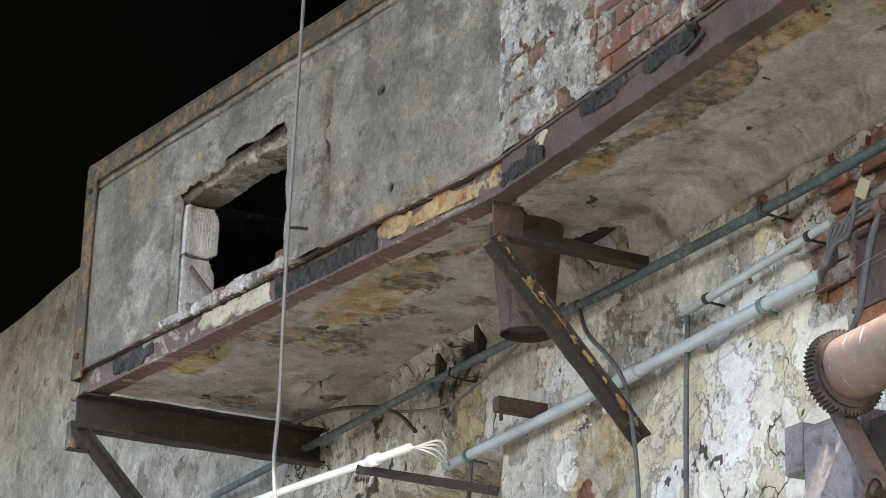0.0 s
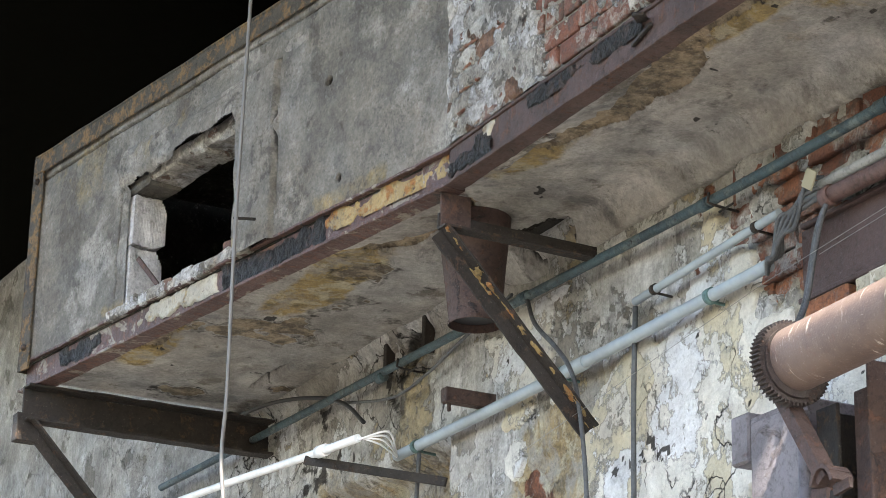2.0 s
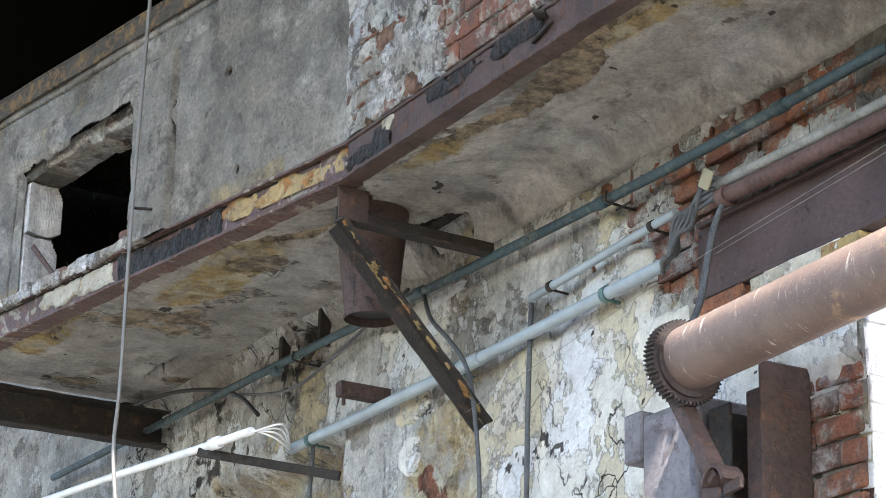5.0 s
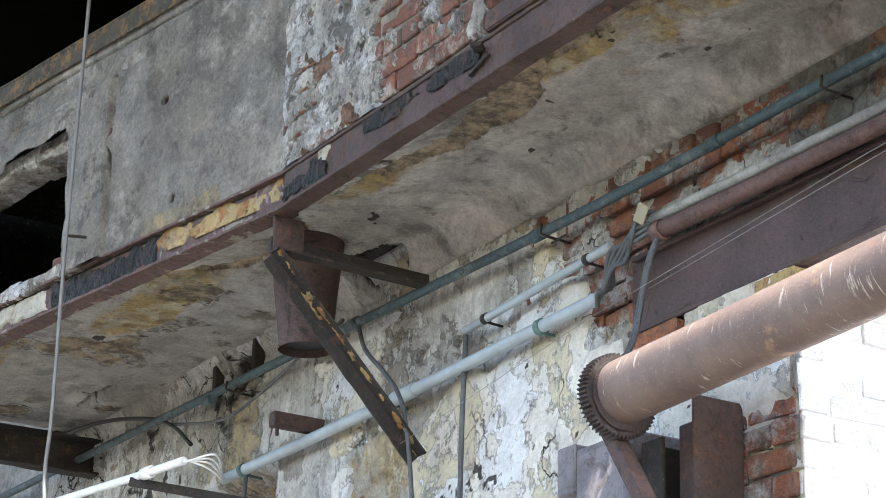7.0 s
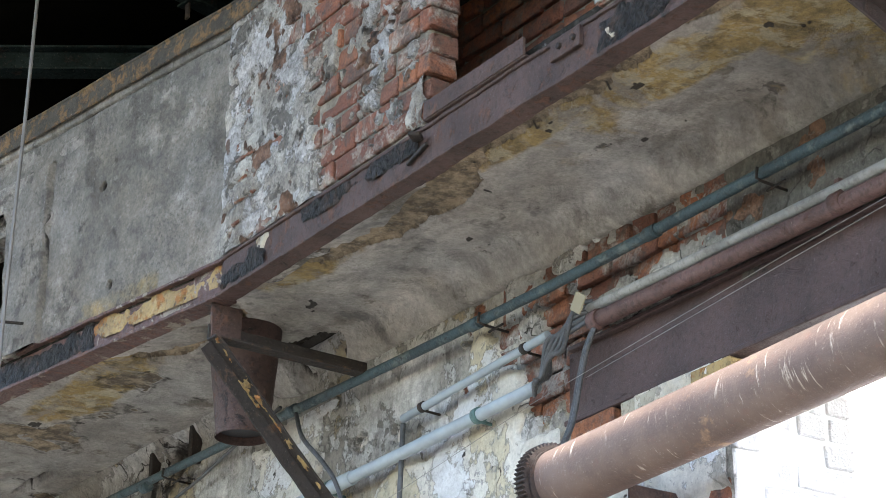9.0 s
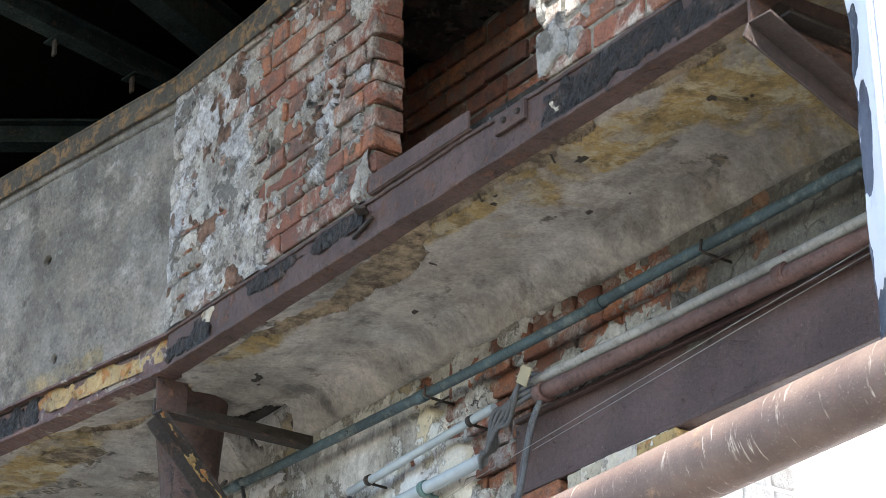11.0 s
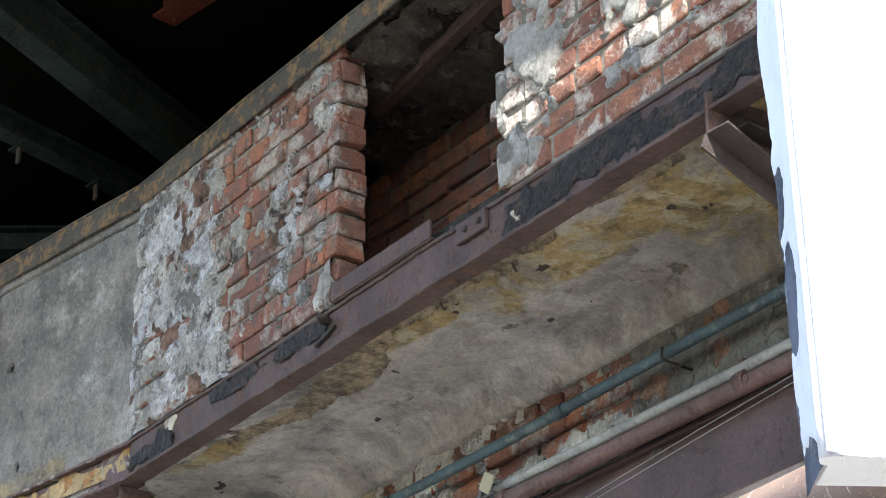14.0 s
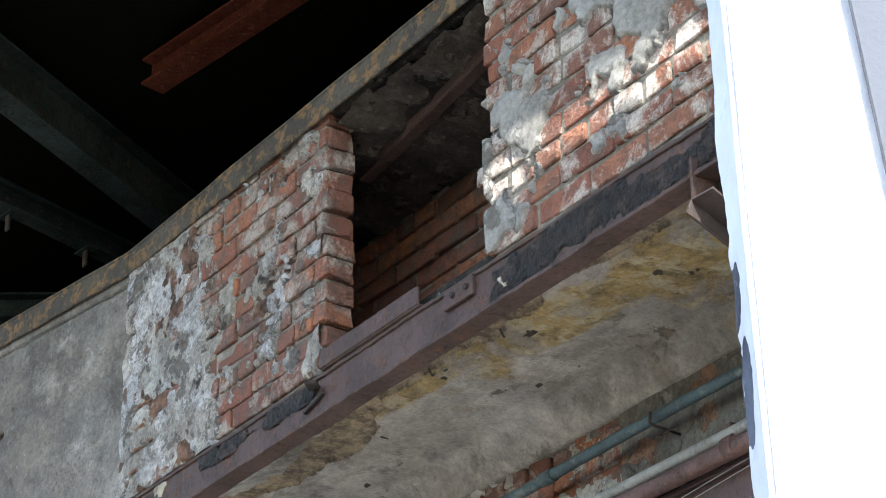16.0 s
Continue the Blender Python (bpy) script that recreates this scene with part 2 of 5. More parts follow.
steel("coping_steel", (0.062, 0.054, 0.042), (0.16, 0.10, 0.045), (0.04, 0.036, 0.032), 0.55, rough=0.85)
steel("ochre_coat", (0.34, 0.24, 0.10), (0.28, 0.13, 0.045), (0.10, 0.08, 0.06), 0.5)
steel("pale_coat", (0.42, 0.385, 0.30), (0.34, 0.26, 0.15), (0.16, 0.10, 0.07), 0.3)
steel("black_scale", (0.026, 0.023, 0.021), (0.075, 0.052, 0.042), (0.012, 0.011, 0.010), 0.45, rough=0.55, lumps=1.0)
steel("gear_iron", (0.05, 0.036, 0.033), (0.08, 0.05, 0.04), (0.025, 0.02, 0.02), 0.4)
steel("lintel_paint", (0.078, 0.049, 0.046), (0.066, 0.042, 0.039), (0.05, 0.033, 0.031), 0.15)
steel("cabinet_paint", (0.20, 0.18, 0.19), (0.15, 0.11, 0.10), (0.12, 0.10, 0.10), 0.1)
steel("pipe_green", (0.05, 0.085, 0.10), (0.13, 0.16, 0.16), (0.025, 0.024, 0.024), 0.4)
steel("conduit_pale", (0.29, 0.285, 0.265), (0.24, 0.22, 0.19), (0.22, 0.20, 0.18), 0.25, rough=0.5)
steel("red_pipe", (0.125, 0.072, 0.064), (0.10, 0.055, 0.045), (0.05, 0.035, 0.032), 0.3)
steel("cable_grey", (0.095, 0.10, 0.105), (0.08, 0.08, 0.08), (0.08, 0.08, 0.08), 0.2)
steel("clamp_green", (0.10, 0.18, 0.17), (0.10, 0.12, 0.11), (0.05, 0.05, 0.05), 0.3)
steel("roof_steel", (0.026, 0.037, 0.036), (0.04, 0.035, 0.03), (0.02, 0.02, 0.02), 0.3)
steel("roof_red", (0.06, 0.018, 0.011), (0.09, 0.03, 0.02), (0.03, 0.02, 0.02), 0.3)


def brick_material(name, wash, amount, dirt=0.8, pits=0.45):
    m = Tree(name)
    info = m.t.nodes.new("ShaderNodeObjectInfo")
    ramp = m.t.nodes.new("ShaderNodeValToRGB")
    els = ramp.color_ramp.elements
    els[0].color, els[1].color = (0.16, 0.068, 0.048, 1), (0.36, 0.15, 0.085, 1)
    for p, c in ((0.3, (0.32, 0.12, 0.07, 1)), (0.55, (0.22, 0.115, 0.085, 1)), (0.75, (0.42, 0.165, 0.08, 1))):
        els.new(p).color = c
    m.link(info.outputs["Random"], ramp.inputs[0])
    c = m.mix(m.ramp(m.noise(25, 6, 0.7), 0.35, 0.65, 0, 0.6), ramp.outputs[0], (0.16, 0.08, 0.06))
    w = m.ramp(m.noise(5, 8, 0.7, 0.4), 0.62 - amount, 0.70 - amount)
    c = m.mix(m.math("MULTIPLY", w, 0.85), c, wash)
    c = m.mix(m.ramp(m.noise(13, 7, 0.7), 0.48, 0.62, 0, dirt), c, (0.10, 0.085, 0.075))
    c = m.mix(m.ramp(m.noise(9, 8, 0.75, 0.8), 0.57, 0.61, 0, 0.6), c, tuple(0.8 * v for v in wash))
    f = m.noise(110, 4, 0.7)
    c = m.mix(m.ramp(f, 0.35, 0.55, pits, 0), c, (0.05, 0.03, 0.025))
    return m.done(c, 0.9, m.math("ADD", f, m.math("MULTIPLY", m.noise(40, 6, 0.7), 1.8)), 0.9, 0.014)


brick_material("brick_red", (0.44, 0.42, 0.40), 0.09)
# dirty brick for the pier end; also carries the gap's inner shade as colour
brick_material("brick_dirt_shade", (0.16, 0.145, 0.125), 0.10, 0.9)
brick_material("brick_washed", (0.44, 0.405, 0.35), 0.12)
brick_material("brick_pale", (0.62, 0.58, 0.51), 0.11, 0.45)
brick_material("brick_white", (0.82, 0.83, 0.85), 0.8, 0.12, 0.10)


def barrel_material():
    """Rusted tube: pinkish brown with pale rings of scuffing round it and brown speckle."""
    m = Tree("barrel_rust")
    c = m.mix(m.ramp(m.noise(4, 7, 0.65), 0.4, 0.62), (0.165, 0.118, 0.098), (0.105, 0.073, 0.064))
    c = m.mix(m.ramp(m.noise(30, 6, 0.7), 0.55, 0.70, 0, 0.6), c, (0.17, 0.10, 0.08))
    c = m.mix(m.ramp(m.noise(6, 6, 0.7), 0.60, 0.68, 0, 0.6), c, (0.42, 0.26, 0.15))
    rings = m.math("MULTIPLY", m.ramp(m.noise(1.0, 5, 0.7, 0.3, stretch=(60, 9, 9)), 0.60, 0.67), m.ramp(m.noise(5, 4), 0.46, 0.56))
    c = m.mix(m.math("MULTIPLY", rings, 0.8), c, (0.55, 0.48, 0.41))
    f = m.noise(130, 4, 0.7)
    c = m.mix(m.ramp(f, 0.6, 0.72, 0, 0.5), c, (0.42, 0.35, 0.30))
    m.done(c, 0.65, m.math("ADD", f, m.math("MULTIPLY", rings, 0.5)), 0.5, 0.004)


barrel_material()


def plain(name, colour, rough=0.5):
    m = Tree(name)
    return m.done(m.mix(m.ramp(m.noise(12, 5), 0.35, 0.65), colour, tuple(0.8 * v for v in colour)), rough, m.noise(80), 0.2, 0.003)


plain("conduit_grey", (0.31, 0.36, 0.385), 0.42)
plain("tube_white", (0.84, 0.85, 0.86), 0.4)
plain("black_rubber", (0.03, 0.03, 0.032))
plain("wire_grey", (0.16, 0.155, 0.15))
plain("sheet_edge", (0.055, 0.065, 0.085), 0.7)
# roof boards near black: the unlit roof space's shade is in the colour
plain("roof_boards_shade", (0.004, 0.004, 0.003), 0.95)
for dull in ("roof_boards_shade", "roof_steel", "roof_red", "dark_shade_render"):
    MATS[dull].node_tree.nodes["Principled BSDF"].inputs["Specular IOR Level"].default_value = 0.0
plain("hall_wall", (0.18, 0.17, 0.16), 0.95)
plain("brass_tag", (0.27, 0.24, 0.16), 0.5)
plain("paper_white", (0.8, 0.8, 0.78), 0.7)

# ---- mesh helpers ----


def mesh_object(name, bm, material, parent=None, label="", smooth=False):
    me = bpy.data.meshes.new(name)
    bmesh.ops.recalc_face_normals(bm, faces=bm.faces)
    bm.to_mesh(me)
    bm.free()
    me.materials.append(MATS[material])
    if smooth:
        me.shade_smooth()
    ob = new(name, me)
    if parent:
        ob.parent = parent
    if label:
        ob["label"] = label
    return ob


def part(name, bm, material, parent, label="", smooth=False):
    return mesh_object(name, bm, material, parent, label, smooth)


def thing(name, label, category, group="", kind=""):
    return tagged(new(name), label, category, group, kind)


def worn(bm, amount, scale=6.0, seed=0.0):
    for v in bm.verts:
        n = noise.noise_vector(v.co * scale + Vector((seed, 0, 0)))
        v.co += n * amount


def box(bm, lo, hi, bevel=0.0, m=None, cuts=0):
    sx, sy, sz = (max(hi[i] - lo[i], 1e-4) for i in range(3))
    r = bmesh.ops.create_cube(bm, size=1.0)
    vs = r["verts"]
    for v in vs:
        v.co = Vector((lo[0] + (v.co.x + 0.5) * sx, lo[1] + (v.co.y + 0.5) * sy, lo[2] + (v.co.z + 0.5) * sz))
    if bevel:
        es = list({e for v in vs for e in v.link_edges})
        r = bmesh.ops.bevel(bm, geom=es, offset=bevel, segments=1, affect="EDGES")
        vs = list({v for f in r["faces"] for v in f.verts} | {v for v in vs if v.is_valid})
    if m is not None:
        bmesh.ops.transform(bm, matrix=m, verts=vs)
    return vs


def along(a, b):
    """A frame at a whose X axis runs to b, with Z as near up as can be; and the length."""
    a, b = Vector(a), Vector(b)
    x = (b - a).normalized()
    up = Vector((0, 0, 1)) if abs(x.z) < 0.95 else Vector((0, 1, 0))
    y = up.cross(x).normalized()
    z = x.cross(y)
    m = Matrix((x, y, z)).transposed().to_4x4()
    m.translation = a
    return m, (b - a).length


def bar(bm, a, b, w, h, bevel=0.002):
    """A flat bar from a to b, w across and h high."""
    m, n = along(a, b)
    return box(bm, (0, -w / 2, -h / 2), (n, w / 2, h / 2), bevel, m)


def angle_bar(bm, a, b, w, h, t, side=1, flip=1):
    """An L section from a to b: one leg lies flat, w wide, the other stands, h high, t thick."""
    m, n = along(a, b)
    lo, hi = sorted((0, side * w))
    box(bm, (0, lo, -t / 2), (n, hi, t / 2), 0.001, m)
    lo, hi = sorted((0, flip * h))
    box(bm, (0, -t / 2, lo), (n, t / 2, hi), 0.001, m)


def sweep(bm, points, r, sides=12, caps=True, wobble=0.0, seed=0.0):
    """A round rod through points; r may be a list."""
    pts = [Vector(p) for p in points]
    rings = []
    side = None
    for i, p in enumerate(pts):
        d = (pts[min(i + 1, len(pts) - 1)] - pts[max(i - 1, 0)]).normalized()
        if side is None:
            side = d.orthogonal().normalized()
        side = (side - d * side.dot(d)).normalized()
        other = d.cross(side)
        rr = r[i] if isinstance(r, (list, tuple)) else r
        ring = []
        for k in range(sides):
            a = 2 * math.pi * k / sides
            q = rr * (1 + wobble * noise.noise(p * 9 + Vector((k, seed, 0))))
            ring.append(bm.verts.new(p + (side * math.cos(a) + other * math.sin(a)) * q))
        rings.append(ring)
    for a, b in zip(rings, rings[1:]):
        for k in range(sides):
            f = bm.faces.new((a[k], a[(k + 1) % sides], b[(k + 1) % sides], b[k]))
            f.smooth = True
    if caps:
        bm.faces.new(list(reversed(rings[0])))
        bm.faces.new(rings[-1])


def smooth_line(points, n=8):
    """A curve through points (Catmull-Rom)."""
    pts = [Vector(p) for p in points]
    pts = [pts[0] * 2 - pts[1]] + pts + [pts[-1] * 2 - pts[-2]]
    out = []
    for i in range(1, len(pts) - 2):
        p0, p1, p2, p3 = pts[i - 1:i + 3]
        for k in range(n):
            t = k / n
            out.append(0.5 * (2 * p1 + (p2 - p0) * t + (2 * p0 - 5 * p1 + 4 * p2 - p3) * t * t + (3 * p1 - p0 - 3 * p2 + p3) * t ** 3))
    out.append(pts[-2])
    return out


def relief(name, origin, u_axis, v_axis, u_range, v_range, size, fn, material, parent=None, label="", keep=None):
    """A fine sheet over a flat face. fn(u, v) gives height along u x v, stain, bare and, where there are any, cracks
    with painted rim and hole shade; keep(u, v) says where the sheet stands.
    """
    nu, nv = int((u_range[1] - u_range[0]) / size) + 1, int((v_range[1] - v_range[0]) / size) + 1
    u, v = np.meshgrid(np.linspace(*u_range, nu), np.linspace(*v_range, nv), indexing="ij")
    h, stain, bare, crack_shade = (np.broadcast_to(a, u.shape) for a in (*fn(u, v), 0 * u)[:4])
    U, V, O = np.array(u_axis, float), np.array(v_axis, float), np.array(origin, float)
    N = np.cross(U, V)
    P = O + u[..., None] * U + v[..., None] * V + h[..., None] * N
    idx = np.arange(nu * nv).reshape(nu, nv)
    q = np.stack([idx[:-1, :-1], idx[1:, :-1], idx[1:, 1:], idx[:-1, 1:]], -1).reshape(-1, 4)
    if keep is not None:
        k = keep(u, v)
        k = k[:-1, :-1] & k[1:, :-1] & k[1:, 1:] & k[:-1, 1:]
        q = q[k.reshape(-1)]
    me = bpy.data.meshes.new(name)
    me.from_pydata(P.reshape(-1, 3).tolist(), [], q.tolist())
    for key, a in (("stain", stain), ("bare", bare), ("crack_shade", crack_shade)):
        me.attributes.new(key, "FLOAT", "POINT").data.foreach_set("value", np.ascontiguousarray(a, dtype=np.float32).reshape(-1))
    me.materials.append(MATS[material])
    me.shade_smooth()
    ob = new(name, me)
    if parent:
        ob.parent = parent
    if label:
        ob["label"] = label
    return ob


BRICKS = {}


def brick_mesh(length, height, depth, material, variant):
    key = (round(length, 3), round(height, 3), material, variant)
    if key not in BRICKS:
        bm = bmesh.new()
        box(bm, (-length / 2, 0, -height / 2), (length / 2, depth, height / 2), 0.004)
        worn(bm, 0.008, 21, variant * 7.7 + length * 31)
        me = bpy.data.meshes.new("brick")
        bmesh.ops.recalc_face_normals(bm, faces=bm.faces)
        bm.to_mesh(me)
        bm.free()
        me.materials.append(MATS[material])
        BRICKS[key] = me
    return BRICKS[key]


def brickwork(parent, origin, u_axis, length, courses, material, rng, ragged_left=0.0, ragged_right=0.0, skip=0.0, first=0, depth=0.10, inside=None):
    """Courses of stretchers with a course of headers now and then, each brick an object. The face looks along u x z."""
    U = Vector(u_axis).normalized()
    turn = Matrix((U, Vector((0, 0, 1)).cross(U), Vector((0, 0, 1)))).transposed().to_4x4()
    for c in range(first, first + courses):
        header = c % 4 == 2
        unit = 0.1125 if header else 0.225
        x = -unit / 2 if c % 2 else 0.0
        x += rng.uniform(-0.012, 0.012)
        while x < length:
            a, b = max(x, rng.uniform(-ragged_left, ragged_left) if ragged_left else 0.0), min(x + unit - 0.013, length + (rng.uniform(-ragged_right, ragged_right) if ragged_right else 0))
            if b - a > 0.035 and rng.random() > skip and (inside is None or inside((a + b) / 2, (c + 0.5) * 0.075)):
                full = abs((b - a) - (unit - 0.013)) < 0.012
                size = unit - 0.013 if full else round((b - a) / 0.02) * 0.02
                ob = new("brick", brick_mesh(size, 0.063, depth, material, rng.randrange(5)))
                p = Vector(origin) + U * ((a + b) / 2) + Vector((0, 0, (c - first + 0.5) * 0.075))
                out = rng.uniform(-0.006, 0.005)
                ob.matrix_world = Matrix.Translation(p + turn.to_3x3() @ Vector((0, out, 0))) @ turn @ pose(0, 0, 0, rng.uniform(-2.5, 2.5), rng.uniform(-1.6, 1.6), rng.uniform(-2.5, 2.5))
                ob.parent = parent
            x += unit

# ---- plan ----
WALL_Y, SLAB_Z, FACE_Y = 3.95, 4.485, 3.308
BEND_X, SLOPE = -6.45, 0.148
BEAM_LO, BEAM_HI = 4.425, 4.565
COPE_LO, COPE_HI = 5.415, 5.505
END_X = -9.52
LEFT_U = Vector((1, SLOPE, 0)).normalized()
LEFT_LEN = (BEND_X - END_X) / LEFT_U.x
LEFT_O = Vector((END_X, FACE_Y + SLOPE * (END_X - BEND_X), 0))
OUT = Vector((0, 0, 1)).cross(LEFT_U) * -1      # away from the left face, towards the yard


def face_y(x):
    return FACE_Y + SLOPE * np.minimum(np.asarray(x) - BEND_X, 0)


rng = random.Random(4)

# ---- ground and hall ----
ground = relief("ground", (0, 0, 0), (1, 0, 0), (0, 1, 0), (-30, 30), (-30, 30), 0.5, lambda u, v: (0.02 * fbm(u, v, 0.4, 3) - 0.02, fbm(u, v, 0.3, 9), 0 * u), "concrete_ground")
tagged(ground, "worn pale concrete yard floor", "ground", kind="structure")


def slab_box(name, lo, hi, material, label, category):
    bm = bmesh.new()
    box(bm, lo, hi, 0.01)
    return tagged(mesh_object(name, bm, material), label, category, kind="structure")


# lean-to roof over the balcony; two boards have added gaps that let sun through
ROOF_Z = 6.42
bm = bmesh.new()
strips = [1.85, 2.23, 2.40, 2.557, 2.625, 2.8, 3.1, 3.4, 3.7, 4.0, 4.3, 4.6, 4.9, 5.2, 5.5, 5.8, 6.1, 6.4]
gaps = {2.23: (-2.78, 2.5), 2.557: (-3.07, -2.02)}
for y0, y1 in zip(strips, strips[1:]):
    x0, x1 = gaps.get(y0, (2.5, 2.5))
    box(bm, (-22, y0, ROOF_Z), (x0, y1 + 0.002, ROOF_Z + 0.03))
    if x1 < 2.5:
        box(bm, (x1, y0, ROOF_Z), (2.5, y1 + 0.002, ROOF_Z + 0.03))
roof = tagged(mesh_object("ceiling", bm, "roof_boards_shade"), "boarded roof over the balcony, coloured near black for its shade", "ceiling", kind="structure")
slab_box("wall_far", (-22.3, 0.5, 0), (-22, 6.5, 6.6), "hall_wall", "dark plastered far wall of the shed", "wall")
glow = Tree("bright_sky")
glow.bsdf.inputs["Emission Color"].default_value = (0.93, 0.96, 1.0, 1)
glow.bsdf.inputs["Emission Strength"].default_value = 1.2
slab_box("backdrop", (-16, 14, 0), (14, 14.1, 14), "bright_sky", "hazy white sky beyond the doorway", "sky")

# two unseen black boards, added to keep outside light off the roof
slab_box("wall_rear", (-22, 6.42, 5.44), (3, 6.5, 6.46), "roof_boards_shade", "unseen black board added to keep light out of the roof space", "wall")
slab_box("attic_floor", (-22, WALL_Y + 0.26, 5.425), (3, 6.5, 5.44), "roof_boards_shade", "unseen black board added to block light from below the roof space", "floor")

slab_box("wall_opposite", (-24, -5.4, 0), (12, -5.0, 3.2), "outside_wall", "rendered yard wall behind the camera", "wall")

# ---- main wall behind the balcony ----
JAMB_X = -4.66


def wall_relief(u, v):
    x, z = u, v
    big = fbm(x, z, 1.3, 11)
    fine = fbm(x, z, 9, 21)
    coat = fbm(x * 1.0, z * 0.8, 3.2, 31, 6)
    gone = step(0.10, 0.16, coat + 0.05 * fine)
    for cx, cz, rx, rz in ((-6.55, 3.62, 0.20, 0.16), (-5.66, 4.13, 0.07, 0.045), (-6.85, 3.60, 0.2, 0.12)):
        gone = np.maximum(gone, step(-0.05, 0.08, blob(x, z, cx, cz, rx, rz) + 0.9 * fbm(x, z, 7, 41)))
    hole = step(0.0, 0.25, blob(x, z, -7.13, 4.09, 0.10, 0.075) + 0.5 * fine)
    hole = np.maximum(hole, step(0, 0.2, blob(x, z, -6.38, 4.07, 0.05, 0.035) + 0.6 * fine))
    hole = np.maximum(hole, step(0, 0.2, blob(x, z, -4.72, 4.38, 0.05, 0.04) + 0.4 * fine))
    hole = np.maximum(hole, step(0, 0.2, blob(x, z, -6.62, 4.10, 0.045, 0.03) + 0.6 * fine))
    hole = np.maximum(hole, 0.6 * step(0, 0.2, blob(x, z, -8.02, 4.40, 0.10, 0.07) + 0.7 * fine))
    recess = step(-7.62, -7.66, x + 0.03 * fine) * step(3.98, 3.90, z + 0.05 * fine)
    h = 0.03 * big + 0.006 * fine - 0.014 * gone - 0.10 * hole - 0.16 * recess
    h = h + 0.05 * step(4.42, 4.50, z)
    h = h - 0.06 * step(-5.44, -5.36, x + 0.05 * fbm(x, z, 8, 45)) * step(3.81, 3.83, z) * step(4.09, 4.06, z)
    brick_zone = step(0.0, 0.15, np.maximum.reduce([blob(x, z, -5.10, 4.33 + 0.16 * (x + 5.10), 0.50, 0.15), blob(x, z, -5.36, 4.15, 0.13, 0.24), blob(x, z, -5.53, 4.03, 0.13, 0.17)]) + 0.9 * fbm(x, z, 6, 41) + 1.1 * fbm(x, z, 17, 43))
    h = h - 0.05 * brick_zone
    stain = step(-0.05, 0.3, fbm(x, z, 1.9, 51)) * step(4.15, 3.7, z) + 0.3 * gone
    bare = 0.75 * gone * step(0.12, 0.3, fbm(x, z, 2.0, 61)) * step(-7.3, -7.0, x)
    # flake edges get their shade as a dark rim; holes are coloured black
    rim = step(0.06, 0.11, coat + 0.05 * fine) * step(0.20, 0.13, coat + 0.05 * fine) * step(0.0, 0.25, fbm(x, z, 2.6, 63))
    run = step(0.22, 0.34, fbm(x * 5.0, z * 0.5, 2.4, 65)) * step(-0.1, 0.2, fbm(x, z, 2.2, 67))
    return h, stain, bare, np.maximum.reduce([hole, 0.7 * rim, 0.42 * run])


wall = tagged(new("wall_main"), "peeling limewashed plaster over red brick", "wall", kind="structure")
relief("plaster", (0, WALL_Y, 0), (1, 0, 0), (0, 0, 1), (-9.9, JAMB_X), (2.5, SLAB_Z + 0.03), 0.011, wall_relief, "wall_plaster", wall)
relief("far_plaster", (0, WALL_Y, 0), (1, 0, 0), (0, 0, 1), (-22, -9.9), (2.5, 6.5), 0.06, lambda u, v: (0.06 * fbm(u, v, 0.8, 71), 0.3 * fbm(u, v, 1, 72), 0 * u), "pier_render", wall, "grey weathered render")
bm = bmesh.new()
box(bm, (-22, WALL_Y + 0.25, 0), (JAMB_X - 0.06, WALL_Y + 0.40, 5.42))
box(bm, (-22, WALL_Y - 0.02, 0), (JAMB_X - 0.06, WALL_Y + 0.25, 2.5))
box(bm, (-9.6, WALL_Y + 0.02, SLAB_Z + 0.04), (3.0, WALL_Y + 0.25, 5.42))
box(bm, (JAMB_X - 0.02, WALL_Y + 0.10, 4.07), (3.0, WALL_Y + 0.40, SLAB_Z + 0.04))
part("core", bm, "mortar", wall)


def lime_relief(u, v):
    fine = fbm(u, v, 11, 91)
    cover = 0.8 * fbm(u, v, 2.4, 93, 6) + 0.5 * step(4.12, 3.75, v) * step(-6.75, -6.35, u) - 0.16
    k = step(-0.02, 0.03, cover)
    k = k * (1 - step(-5.64, -5.60, u + 0.07 * fbm(u, v, 8, 45)) * step(3.84, 3.87, v + 0.05 * fbm(u, v, 7, 46)) * step(4.24, 4.20, v))
    k = k * (1 - step(-5.47, -5.43, u) * step(3.78, 3.80, v))
    return -0.03 + 0.03 * fbm(u, v, 1.3, 11) + 0.045 * k + 0.004 * fine - 0.04 * (k < 0.01) * step(-5.66, -5.60, u), 0.5 * step(0.1, 0.3, fbm(u, v, 2.1, 95)) * step(3.7, 3.4, v), 0.4 * step(0.2, 0.3, fbm(u, v, 5, 97)), 0.62 * step(-0.08, -0.02, cover) * step(0.05, 0.0, cover) * step(-0.05, 0.2, fbm(u, v, 3, 99)) + 0.8 * step(0.42, 0.47, fbm(u, v, 9, 100))


relief("limewash_coat", (0, WALL_Y, 0), (1, 0, 0), (0, 0, 1), (-7.55, -5.0), (2.6, 4.3), 0.009, lime_relief, "limewash", wall, "thick flaking white limewash")
